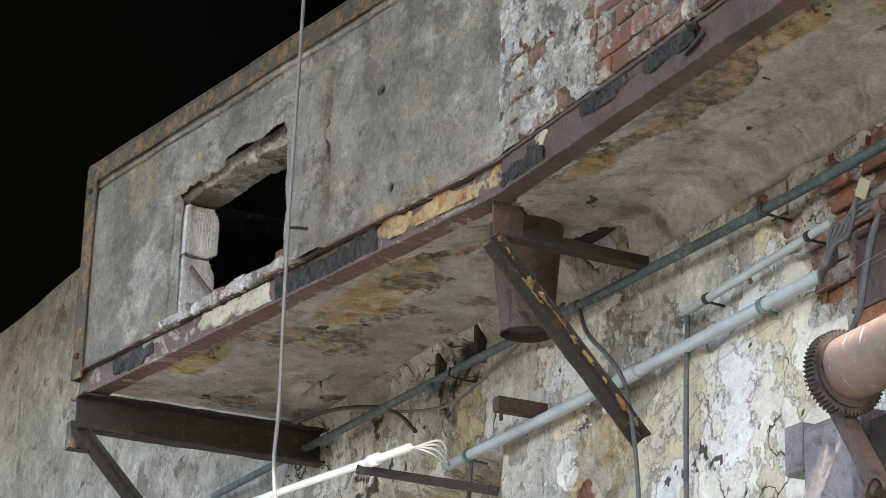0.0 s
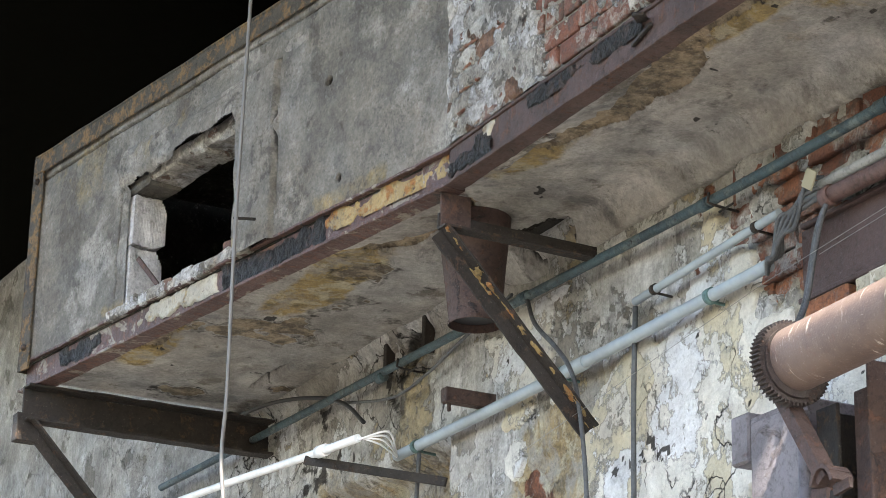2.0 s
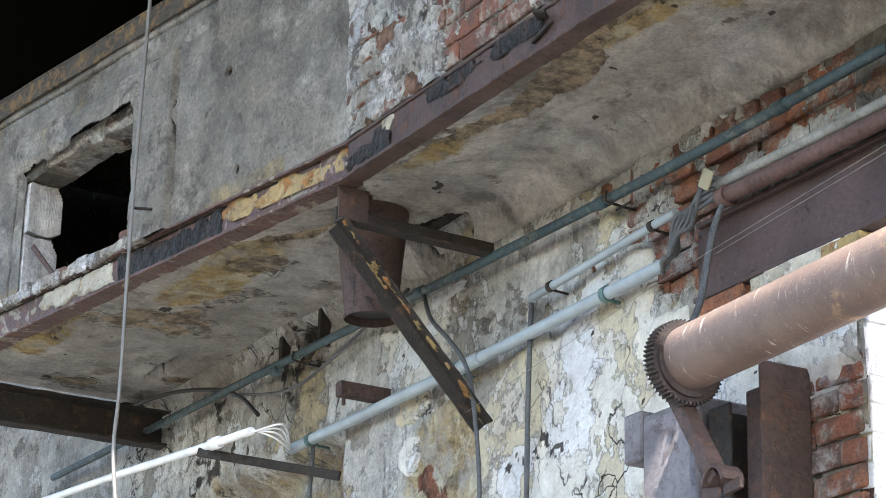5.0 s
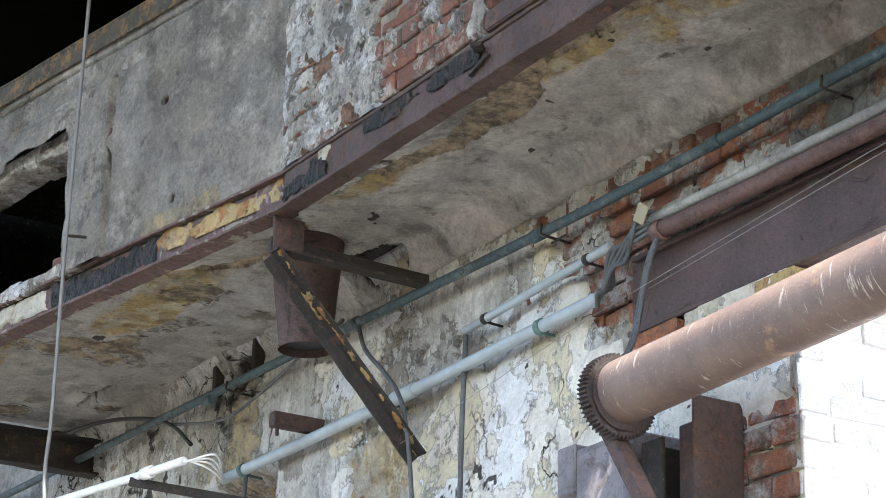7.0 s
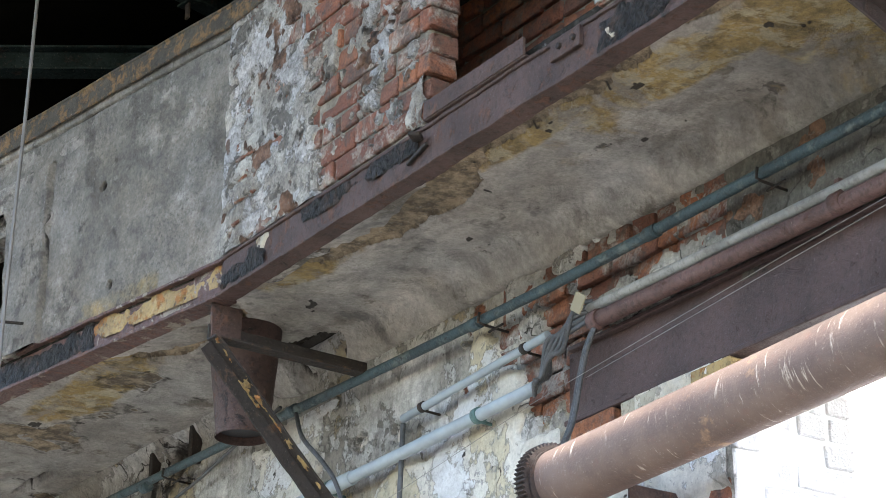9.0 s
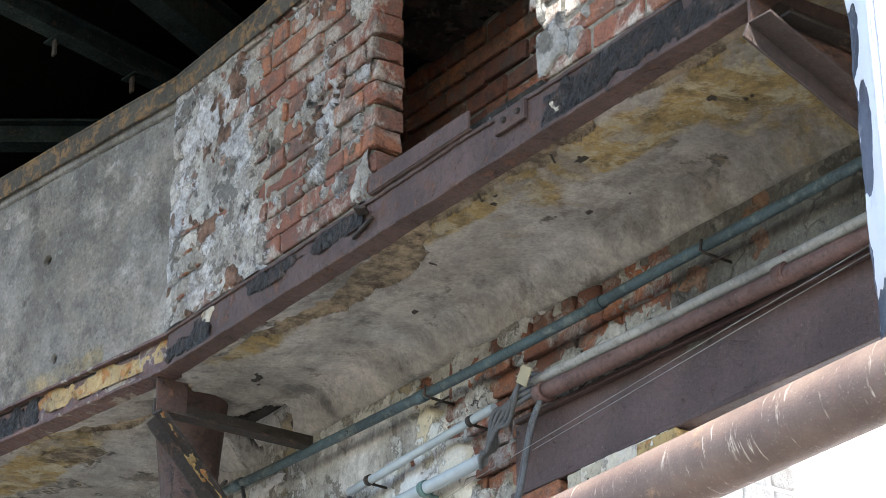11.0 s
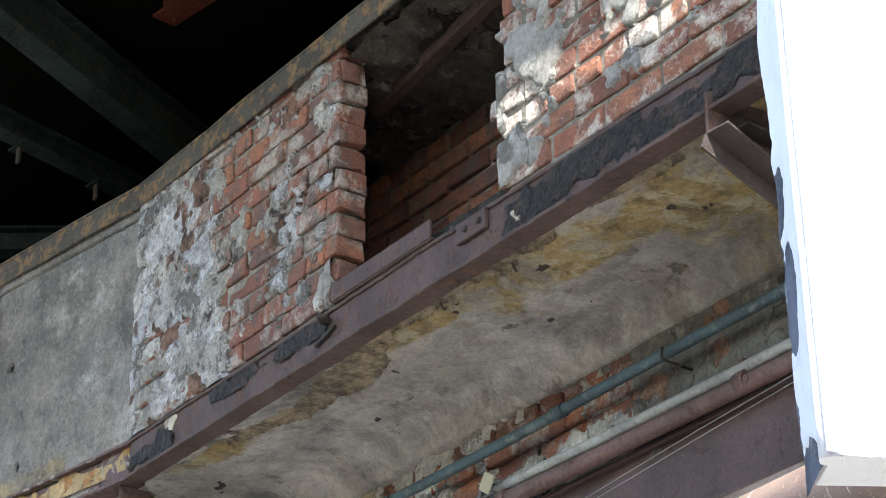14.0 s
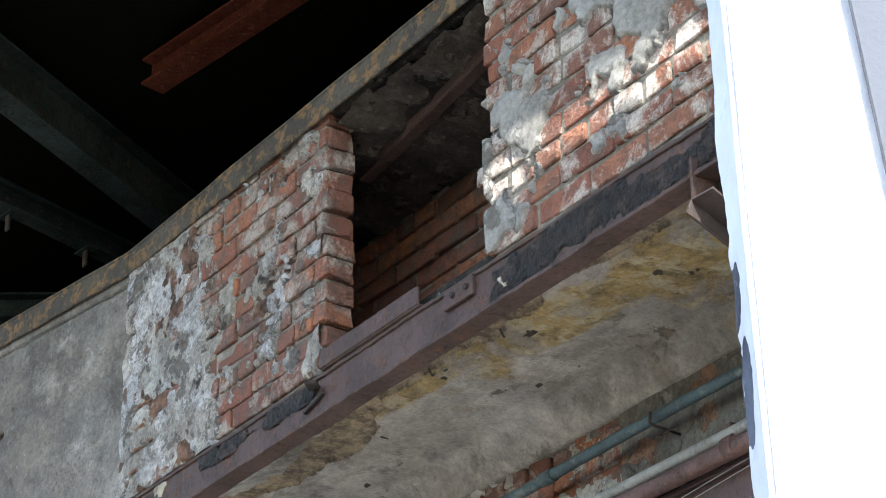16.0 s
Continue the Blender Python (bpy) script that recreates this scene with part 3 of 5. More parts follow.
# darker copy of pier_render, for soot and the shade under the slab
relief("lintel_render", (0, WALL_Y, 0), (1, 0, 0), (0, 0, 1), (JAMB_X, -1.0), (4.03, SLAB_Z + 0.03), 0.011, lambda u, v: (0.02 * fbm(u, v, 1.3, 11) + 0.005 * fbm(u, v, 9, 21) + 0.05 * step(4.36, 4.5, v), 0.1 + 0 * u, step(0.25, 0.3, fbm(u, v, 4, 13))), "sooty_render", wall, "dark grey cement render")
brickwork(wall, (-5.78, WALL_Y + 0.012, 3.88), (1, 0, 0), 1.25, 8, "brick_red", rng)

# ---- doorway: white jamb beside the brick face ----
jamb = tagged(new("wall_jamb"), "whitewashed brick reveal of the doorway", "wall", kind="structure")
bm = bmesh.new()
box(bm, (-5.0, WALL_Y + 0.004, 0), (JAMB_X - 0.05, WALL_Y + 0.42, 3.823), 0.01)
part("core", bm, "mortar", jamb)
bm = bmesh.new()
box(bm, (JAMB_X - 0.048, WALL_Y + 0.01, 0), (JAMB_X - 0.004, WALL_Y + 0.415, 3.823), 0.004)
part("painted_joints", bm, "white_wash", jamb)
brickwork(jamb, (JAMB_X, WALL_Y + 0.0, 2.6), (0, 1, 0), 0.42, 16, "brick_white", rng, depth=0.05)
brickwork(jamb, (-4.99, WALL_Y - 0.012, 2.6), (1, 0, 0), 0.312, 12, "brick_red", rng, ragged_right=0.003)
relief("pier_plaster", (0, WALL_Y - 0.02, 0), (1, 0, 0), (0, 0, 1), (-5.05, JAMB_X), (3.42, 3.822), 0.011, lambda u, v: (0.012 + 0.02 * fbm(u, v, 5, 83) - 0.03 * step(3.52, 3.46, v + 0.1 * fbm(u, v, 6, 84)), 0.3 * step(3.6, 3.8, v), 0 * u), "limewash", jamb)

# ---- balcony slab ----


def slab_relief(u, v):
    x, y = u, -v
    d = y - face_y(x)                       # distance in from the front
    fine = fbm(x, y, 10, 101)
    spall = np.maximum.reduce([blob(x, y, -5.75, 3.44, 0.55, 0.14), blob(x, y, -4.75, 3.40, 0.55, 0.10), blob(x, y, -3.9, 3.40, 0.5, 0.09), blob(x, y, -5.2, 3.38, 0.9, 0.085), blob(x, y, -6.95, 3.45, 0.28, 0.12), blob(x, y, -8.6, 3.1, 0.22, 0.10)])
    spall = step(-0.02, 0.05, spall + 0.8 * fbm(x, y, 5, 103))
    big = fbm(x, y, 1.1, 105)
    hole = step(0.0, 0.12, blob(x, y, -6.837, 3.866, 0.19, 0.10) + 0.9 * fine)
    hole = np.maximum(hole, step(0.0, 0.2, blob(x, y, -8.9, 3.75, 0.22, 0.03) + 0.5 * fbm(x, y, 6, 107)))
    h = 0.005 * big + 0.005 * fine - 0.02 * spall - 0.10 * hole
    h = h + 0.10 * step(0.12, 0.0, WALL_Y - y) ** 2 * step(-7.5, -7.0, x)
    ochre = np.maximum.reduce([blob(x, y, -7.65, 3.44, 0.46, 0.15), blob(x, y, -4.35, 3.58, 0.42, 0.13), blob(x, y, -3.6, 3.5, 0.5, 0.12), 0.55 * blob(x, y, -3.3, 3.65, 1.1, 0.34), blob(x, y, -6.15, 3.45, 0.3, 0.1), blob(x, y, -8.75, 3.15, 0.35, 0.1), blob(x, y, -5.0, 3.48, 0.4, 0.06)])
    stain = step(-0.15, 0.35, ochre + 0.9 * fbm(x, y, 3.5, 109))
    bare = 0.9 * spall + 0.7 * step(0.25, 0.30, fbm(x, y, 3.1, 118)) * step(-6.9, -7.4, x)
    # flaked rims carry edge shade as colour; soot and shade blacken the pits
    edge = step(-0.10, -0.03, fbm(x, y, 3.1, 118) - 0.25) * step(0.06, 0.0, fbm(x, y, 3.1, 118) - 0.25) * step(-6.6, -7.2, x)
    pock = step(0.42, 0.47, fbm(x, y, 9, 125)) + 0.45 * step(0.29, 0.35, fbm(x, y, 4.0, 127)) * step(0.0, 0.2, fbm(x, y, 14, 129))
    return h, stain, bare, np.maximum.reduce([0.45 * edge, 0.8 * pock, hole])


slab = relief("balcony_slab", (0, 0, SLAB_Z), (1, 0, 0), (0, -1, 0), (-9.50, -2.0), (-WALL_Y - 0.06, -2.82), 0.011, slab_relief, "slab_plaster",
              keep=lambda u, v: -v > face_y(u) + 0.03)
tagged(slab, "stained grey plaster underside of the balcony", "balcony slab", kind="structure")
bm = bmesh.new()
top = [(-9.5, 2.87), (BEND_X, FACE_Y + 0.02), (-2.0, FACE_Y + 0.02), (-2.0, WALL_Y + 0.1), (-9.5, WALL_Y + 0.1)]
for z0, z1 in ((SLAB_Z + 0.06, SLAB_Z + 0.12), (5.43, 5.50)):
    a = [bm.verts.new((x, y, z0)) for x, y in top]
    b = [bm.verts.new((x, y, z1)) for x, y in top]
    bm.faces.new(a), bm.faces.new(b)
    for i in range(5):
        bm.faces.new((a[i], a[(i + 1) % 5], b[(i + 1) % 5], b[i]))
tagged(mesh_object("balcony_core", bm, "dark_shade_render"), "concrete floor and roof slabs of the balcony, coloured dark for the shade inside", "balcony slab", kind="structure")

# ---- balcony front, plastered half ----
W0, W1, WZ0, WZ1 = 0.885, 1.745, 4.60, 5.13        # window along the face, and its sill and head


def head(u):
    return WZ1 - 0.03 + 0.05 * (u - W0)


def left_relief(u, v):
    fine = fbm(u, v, 12, 201)
    big = fbm(u, v, 1.2, 203)
    band = np.minimum(step(0.80, 0.82, u + 0.02 * fine), step(2.02, 2.006, u + 0.012 * fine)) * np.minimum(step(5.28, 5.26, v + 0.02 * fine), 1)
    band = band * np.maximum(step(1.72, 1.75, u), step(5.08, 5.12, v))
    lint = np.minimum(step(0.80, 0.85, u), step(1.80, 1.75, u)) * step(5.10, 5.14, v) * step(5.25, 5.22, v + 0.04 * fine)
    chips = step(0.28, 0.33, fbm(u, v, 4.5, 207)) * (0.3 + 0.7 * step(0.5, 0.0, np.abs(u - 1.4)))
    holes = step(0, 0.4, blob(u, v, 2.44, 4.66, 0.02, 0.02)) + step(0, 0.4, blob(u, v, 2.36, 5.06, 0.025, 0.02))
    lineu = 2.015 + 0.016 * fbm(v, v, 7, 215, 6)
    groove = np.exp(-((u - lineu) / 0.0042) ** 2) * step(4.66, 4.70, v) * step(5.28, 5.26, v)
    groove = np.maximum(groove, np.exp(-((v - 5.268 - 0.012 * fbm(u, u, 4, 217)) / 0.0042) ** 2) * step(1.65, 1.75, u) * step(2.02, 2.01, u))
    groove = np.maximum(groove, np.exp(-((u - 0.80 - 0.03 * fbm(v, v, 5, 219)) / 0.0042) ** 2) * step(5.2, 5.15, v))
    groove = np.maximum(groove, np.exp(-((v - 5.385 - 0.006 * fbm(u, u, 6, 221)) / 0.0042) ** 2))
    h = 0.012 * big + 0.003 * fine - 0.03 * groove + 0.022 * band + 0.014 * lint - 0.008 * chips - 0.03 * holes
    stain = 0.5 * step(0.2, 0.35, fbm(u, v, 2.2, 209)) * lint + 0.6 * step(4.66, 4.60, v) * step(0.05, 0.2, fbm(u, v, 3, 211))
    stain = stain + 0.45 * step(5.10, 5.2, v) * step(1.9, 1.6, u) * step(0.0, 0.2, fbm(u, v, 4, 223))
    crack_shade = np.maximum(0.95 * groove * step(-0.25, 0.0, fbm(u, v, 6, 227)), 1.0 * holes)
    crack_shade = np.maximum(crack_shade, 0.5 * step(0.20, 0.34, fbm(u, v, 5.5, 229)) * step(0.75, 0.3, np.abs(u - 1.3)))
    bare = 0.5 * chips + 0.55 * band * step(-0.1, 0.1, fbm(u, v, 6, 225)) + 0.8 * step(0.0, 0.2, blob(u, v, 2.12, 5.30, 0.1, 0.03) + 0.4 * fine)
    return h, stain, bare, crack_shade


def window_gap(u, v):
    rag = 0.03 * fbm(u, v, 9, 213)
    return ~((u > W0 + rag) & (u < W1 + rag) & (v > WZ0 - 0.04 + rag) & (v < head(u) + rag))


front = tagged(new("wall_balcony"), "grey cement-rendered balcony parapet, chipped and stained", "wall", kind="structure")
relief("render_coat", LEFT_O + OUT * 0.0, LEFT_U, (0, 0, 1), (0, LEFT_LEN + 0.02), (BEAM_HI - 0.01, COPE_LO + 0.02), 0.0048, left_relief, "front_plaster", front, keep=window_gap)
to_world = Matrix((LEFT_U, -OUT, Vector((0, 0, 1)))).transposed().to_4x4()
to_world.translation = LEFT_O


def local_box(bm, u0, u1, d0, d1, z0, z1, bevel=0.004, cuts=0):
    return box(bm, (u0, d0, z0), (u1, d1, z1), bevel, to_world)


bm = bmesh.new()
local_box(bm, 0.02, W0 - 0.03, 0.03, 0.13, BEAM_HI, COPE_LO)
local_box(bm, W1 + 0.035, LEFT_LEN, 0.03, 0.13, BEAM_HI, COPE_LO)
local_box(bm, W0 - 0.03, W1 + 0.035, 0.03, 0.13, WZ1 + 0.04, COPE_LO)
part("core", bm, "dark_shade_render", front)
# ribbed block reveal, broken lintel and sill
for z0, z1, inset in ((4.60, 4.845, 0.0), (4.85, 5.07, 0.012)):
    bm = bmesh.new()
    n = 22
    for i in range(n):
        d = 0.012 + i * 0.0068
        reach = 0.004 * math.sin(i * 1.7) if i < 18 else -0.012 * (i - 17)
        local_box(bm, W0 - 0.05, W0 + 0.004 + inset + 0.0006 * (i % 2), d, d + 0.0072, z0 + rng.uniform(0, 0.006) + (0.02 * max(i - 16, 0) / 5), z1 - rng.uniform(0, 0.006) - 0.012 * max(i - 17, 0), 0.0012)
    worn(bm, 0.007, 22)
    part("ribbed_block", bm, "ribbed_block", front, "pale ribbed hollow clay block")
bm = bmesh.new()
local_box(bm, W0 - 0.04, W0 + 0.14, 0.0, 0.16, 5.075, 5.13, 0.012)
worn(bm, 0.012, 12)
part("lintel_end", bm, "sooty_render", front, "dark broken lintel end")
bm = bmesh.new()
for i in range(8):
    u = W0 + 0.02 + i * 0.108
    local_box(bm, u, u + 0.112, 0.005 + rng.uniform(0, 0.01), 0.17, 5.10 + rng.uniform(-0.01, 0.012), 5.17, 0.01)
worn(bm, 0.012, 10, 4)
part("window_head", bm, "rough_render", front, "broken plaster window head")
bm = bmesh.new()
for i in range(13):
    u = W0 - 0.12 + i * 0.085
    local_box(bm, u, u + rng.uniform(0.06, 0.12), -0.012 + rng.uniform(-0.006, 0.008), 0.12, BEAM_HI - 0.012, BEAM_HI + 0.02 + rng.uniform(0, 0.03), 0.008)
worn(bm, 0.012, 14, 9)
part("broken_sill", bm, "rough_render", front, "broken plaster sill")
bm = bmesh.new()
local_box(bm, 1.62, 1.75, 0.02, 0.10, 4.60, 4.66, 0.01)
worn(bm, 0.02, 12, 3)
part("loose_brick_piece", bm, "brick_red", front)
bm = bmesh.new()
bar(bm, to_world @ Vector((W0 + 0.06, 0.02, 4.78)), to_world @ Vector((W0 + 0.22, 0.06, 4.60)), 0.012, 0.02)
part("stick", bm, "brown_steel", front, "thin dark stick leaning in the window")

# ---- balcony front, brick half ----
PIER_R = -5.20
brickwork(front, (BEND_X + 0.06, FACE_Y, BEAM_HI + 0.01), (1, 0, 0), PIER_R - BEND_X - 0.06, 12, "brick_washed", rng, ragged_right=0.012)
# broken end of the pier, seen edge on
brickwork(front, (PIER_R - 0.012, FACE_Y + 0.012, BEAM_HI + 0.01), (0, 1, 0), 0.085, 12, "brick_dirt_shade", rng, ragged_right=0.02, depth=0.05)
bm = bmesh.new()
box(bm, (BEND_X, FACE_Y + 0.009, BEAM_HI), (PIER_R - 0.022, FACE_Y + 0.085, COPE_LO + 0.05), 0.004)
part("mortar", bm, "mortar", front)


def remnant(u, v):
    fine = fbm(u, v, 14, 301)
    cover = step(-5.70, -6.30, u) * 0.55 + 0.6 * fbm(u, v, 4.2, 303, 6) + 0.8 * fbm(u, v, 13, 311, 5) - 0.14 + 0.12 * step(4.90, 4.65, v) + 0.12 * step(5.1, 5.4, v) * step(-5.6, -6.0, u)
    k = step(-0.06, 0.06, cover)
    row = (v - BEAM_HI - 0.01) / 0.075
    joint = np.exp(-((np.abs(row - np.round(row)) * 0.075 + 0.004 * fine) / 0.006) ** 2)
    col = (u - BEND_X - 0.06) / 0.225 + 0.5 * (np.floor(row) % 2)
    joint = np.maximum(joint, np.exp(-((np.abs(col - np.round(col)) * 0.225 + 0.004 * fine) / 0.006) ** 2)) * step(-0.15, 0.15, fbm(u, v, 6, 313))
    return -0.022 + 0.031 * k - 0.016 * joint + 0.010 * fine + 0.010 * fbm(u, v, 5, 305), 0.35 * step(0.1, 0.3, fbm(u, v, 3, 307)), 0.6 * step(0.15, 0.3, fbm(u, v, 7, 309)), np.maximum(0.45 * joint, 0.5 * step(0.32, 0.40, fbm(u, v, 10, 315)))


relief("plaster_remnant", (0, FACE_Y, 0), (1, 0, 0), (0, 0, 1), (BEND_X, PIER_R - 0.02), (BEAM_HI, COPE_LO), 0.007, remnant, "rough_render", front, "flaking pale plaster left on the brick")
PIER2_L = -4.40
brickwork(front, (PIER2_L, FACE_Y, BEAM_HI + 0.01), (1, 0, 0), 2.2, 14, "brick_pale", rng, ragged_left=0.035)
bm = bmesh.new()
box(bm, (PIER2_L + 0.03, FACE_Y + 0.008, BEAM_HI), (-2.2, FACE_Y + 0.11, 5.62), 0.004)
part("mortar", bm, "mortar", front)


def remnant2(u, v):
    fine = fbm(u, v, 12, 321)
    x, z = u + 0.16 * fbm(u, v, 5, 325), v + 0.16 * fbm(u, v, 5, 327)
    cover = 0.9 * fbm(u, v, 7, 323, 6) - 0.22 + 0.5 * np.maximum.reduce([step(0, 0.4, blob(x, z, -3.45, 5.13, 0.62, 0.30)), step(0, 0.3, blob(x, z, -3.90, 4.87, 0.11, 0.07)), step(0, 0.4, blob(x, z, -4.20, 4.98, 0.13, 0.12)), step(0, 0.4, blob(x, z, -4.34, 4.64, 0.12, 0.10))])
    k = step(-0.03, 0.04, cover)
    return -0.022 + 0.036 * k + 0.006 * fine, 0 * u, 0.2 * step(0.15, 0.3, fine)


relief("plaster_patch", (0, FACE_Y, 0), (1, 0, 0), (0, 0, 1), (PIER2_L + 0.01, -2.3), (BEAM_HI + 0.02, 5.6), 0.008, remnant2, "pier_render", front, "grey cement patches flaking from the brick")
# brick seen through the gap, coloured darker to carry the gap's shade
back = tagged(new("wall_back"), "red brick at the back of the gap, coloured dark for the shade there", "wall", kind="structure")
brickwork(back, (-6.3, WALL_Y - 0.10, BEAM_HI + 0.02), (1, 0, 0), 2.6, 11, "brick_dirt_shade", rng)
# added partition stops light from the gap reaching the window
slab_box("wall_partition", (-6.62, FACE_Y + 0.10, BEAM_HI), (-6.55, WALL_Y, 5.43), "dark_shade_render", "unseen dark partition added to keep light from the window", "wall")
bm = bmesh.new()
box(bm, (-9.3, WALL_Y - 0.085, BEAM_HI), (-3.6, WALL_Y, 5.43))
part("mortar", bm, "mortar", back)

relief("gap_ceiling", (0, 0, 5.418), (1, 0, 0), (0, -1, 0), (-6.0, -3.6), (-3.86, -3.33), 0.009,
       lambda u, v: (0.03 * fbm(u, v, 6, 331) + 0.02 * fbm(u, v, 17, 333) + 0.022 * step(-0.1, 0.1, np.sin(u * 34 + 2 * fbm(u, v, 3, 335)) - 0.2), 0 * u, 0 * u, step(0.1, 0.25, fbm(u, v, 5, 337))), "dark_rubble", front, "dark brown crumbling concrete soffit")

# ---- steel on the balcony ----


def offset_line(d, z):
    """The front line d metres out from the face: far end, bend, near end."""
    a = LEFT_O + OUT * d
    return Vector((a.x, a.y, z)), Vector((BEND_X, FACE_Y - d, z)), Vector((-2.0, FACE_Y - d, z))


edge = thing("edge_beam", "rusted brown steel channel along the balcony's edge", "steel beam")
a, b, _ = offset_line(-0.020, BEAM_LO)
_, b2, c = offset_line(-0.003, BEAM_LO)
for p, q, m, out in ((a, b, "beam_steel", 0.034), (b2, c, "brown_steel", 0.018)):
    bm = bmesh.new()
    d = (q - p).normalized()
    n = Vector((0, 0, 1)).cross(d)
    m4 = Matrix((d, n, Vector((0, 0, 1)))).transposed().to_4x4()
    m4.translation = p
    L = (q - p).length
    box(bm, (0, 0, 0), (L, 0.008, BEAM_HI - BEAM_LO), 0.002, m4)
    box(bm, (0, -out, 0), (L, 0.050, 0.012), 0.002, m4)
    box(bm, (0, 0.010 - out, BEAM_HI - BEAM_LO - 0.012), (L, 0.03, BEAM_HI - BEAM_LO), 0.002, m4)
    bmesh.ops.subdivide_edges(bm, edges=[e for e in bm.edges if e.calc_length() > 1], cuts=160)
    worn(bm, 0.004, 5)
    worn(bm, 0.003, 40, 3)
    part("channel", bm, m, edge)


def flake(name, u0, u1, z0, z1, material, label, seed, left=True):
    """A ragged coat of old paint or rust scale on the beam's web."""
    U = LEFT_U if left else Vector((1, 0, 0))
    O = (LEFT_O - OUT * 0.017) if left else Vector((0, FACE_Y + 0.0, 0))
    relief(name, O, U, (0, 0, 1), (u0, u1), (z0, z1), 0.006,
           lambda u, v: (0.003 + 0.012 * fbm(u, v, 16, seed) - 0.02 * step(0.0, 0.02, np.maximum.reduce([u0 + 0.03 - u, u - u1 + 0.03, z0 + 0.012 - v, v - z1 + 0.012]) + 0.10 * fbm(u, v, 9, seed + 3)), 0 * u, 0 * u), material, edge, label)


flake("ochre_flake", 2.30, LEFT_LEN - 0.02, BEAM_LO + 0.05, BEAM_HI - 0.005, "ochre_coat", "ochre paint flakes", 401)
flake("pale_flake", 0.95, 1.62, BEAM_LO + 0.035, BEAM_HI - 0.02, "pale_coat", "cream paint flake", 411)
flake("scale_flake", 0.30, 0.72, BEAM_LO + 0.03, BEAM_HI - 0.02, "black_scale", "blistered black scale", 421)
flake("scale_flake", 1.60, 2.36, BEAM_LO + 0.012, BEAM_HI + 0.005, "black_scale", "blistered black scale", 431)
flake("scale_flake", -6.45, -6.15, BEAM_LO + 0.02, BEAM_HI - 0.03, "black_scale", "blistered black scale", 441, False)
flake("pale_flake", -6.26, -6.08, BEAM_LO + 0.07, BEAM_HI + 0.01, "pale_coat", "cream paint flake", 443, False)
flake("scale_flake", -4.42, -2.8, BEAM_LO + 0.015, BEAM_HI - 0.012, "black_scale", "blistered black scale", 451, False)
flake("scale_flake", -5.95, -5.25, BEAM_LO + 0.07, BEAM_HI - 0.01, "black_scale", "blistered black scale", 461, False)
flake("pale_flake", -4.40, -4.31, BEAM_LO + 0.04, BEAM_HI - 0.05, "pale_coat", "cream paint flake", 465, False)
bm = bmesh.new()
angle_bar(bm, (-5.20, FACE_Y - 0.015, BEAM_HI + 0.004), (-4.70, FACE_Y - 0.015, BEAM_HI + 0.004), 0.06, 0.055, 0.008, 1, 1)
part("toe_angle", bm, "brown_steel", edge, "short brown angle iron")
bm = bmesh.new()
box(bm, (-4.588, FACE_Y - 0.011, 4.50), (-4.455, FACE_Y + 0.003, 4.560), 0.002)
plate = part("splice_plate", bm, "brown_steel", edge)
for x in (-4.543, -4.480):
    bm = bmesh.new()
    bmesh.ops.create_cone(bm, cap_ends=True, segments=6, radius1=0.011, radius2=0.009, depth=0.010, matrix=pose(x, FACE_Y - 0.014, 4.53, 90, 0, 0))
    part("bolt", bm, "strut_steel", plate)
bm = bmesh.new()
bar(bm, (-5.26, FACE_Y + 0.004, 4.535), (-5.19, FACE_Y - 0.055, 4.515), 0.035, 0.012)
bar(bm, (-5.30, FACE_Y - 0.006, 4.47), (-5.20, FACE_Y - 0.004, 4.50), 0.012, 0.012)
part("lug", bm, "strut_steel", edge, "bent steel lug")

coping = thing("coping_rail", "rusty steel channel capping the parapet", "steel rail")
a, b, c = offset_line(0.018, COPE_LO)
for p, q in ((a, b), (b, c)):
    bm = bmesh.new()
    d = (q - p).normalized()
    m4 = Matrix((d, Vector((0, 0, 1)).cross(d), Vector((0, 0, 1)))).transposed().to_4x4()
    m4.translation = p
    L = (q - p).length
    box(bm, (0, 0, 0), (L, 0.010, 0.085), 0.003, m4)
    box(bm, (0, -0.004, 0.078), (L, 0.12, 0.09), 0.003, m4)
    bmesh.ops.subdivide_edges(bm, edges=[e for e in bm.edges if e.calc_length() > 1], cuts=60)
    worn(bm, 0.004, 4)
    part("rail", bm, "coping_steel", coping)

corner = thing("corner_angle", "rusty steel angle guarding the balcony's corner", "steel angle")
bm = bmesh.new()
base = LEFT_O + OUT * 0.014
box(bm, (-0.012, -0.014, 4.52), (0.075, -0.004, 5.50), 0.002, to_world)
box(bm, (-0.022, -0.014, 4.52), (-0.012, 0.16, 5.50), 0.002, to_world)
bmesh.ops.subdivide_edges(bm, edges=[e for e in bm.edges if e.calc_length() > 0.5], cuts=20)
worn(bm, 0.003, 7)
part("angle", bm, "coping_steel", corner)
for z in (4.62, 5.38):
    bm = bmesh.new()
    bmesh.ops.create_uvsphere(bm, u_segments=10, v_segments=6, radius=0.016, matrix=to_world @ pose(0.03, -0.016, z))
    part("rivet", bm, "strut_steel", corner)
bm = bmesh.new()
local_box(bm, -0.02, 0.0, 0.0, 1.25, BEAM_HI, COPE_HI, 0.003)
tagged(mesh_object("wall_end", bm, "dark_shade_render"), "end wall of the balcony, coloured dark for the shade inside", "wall", kind="structure")


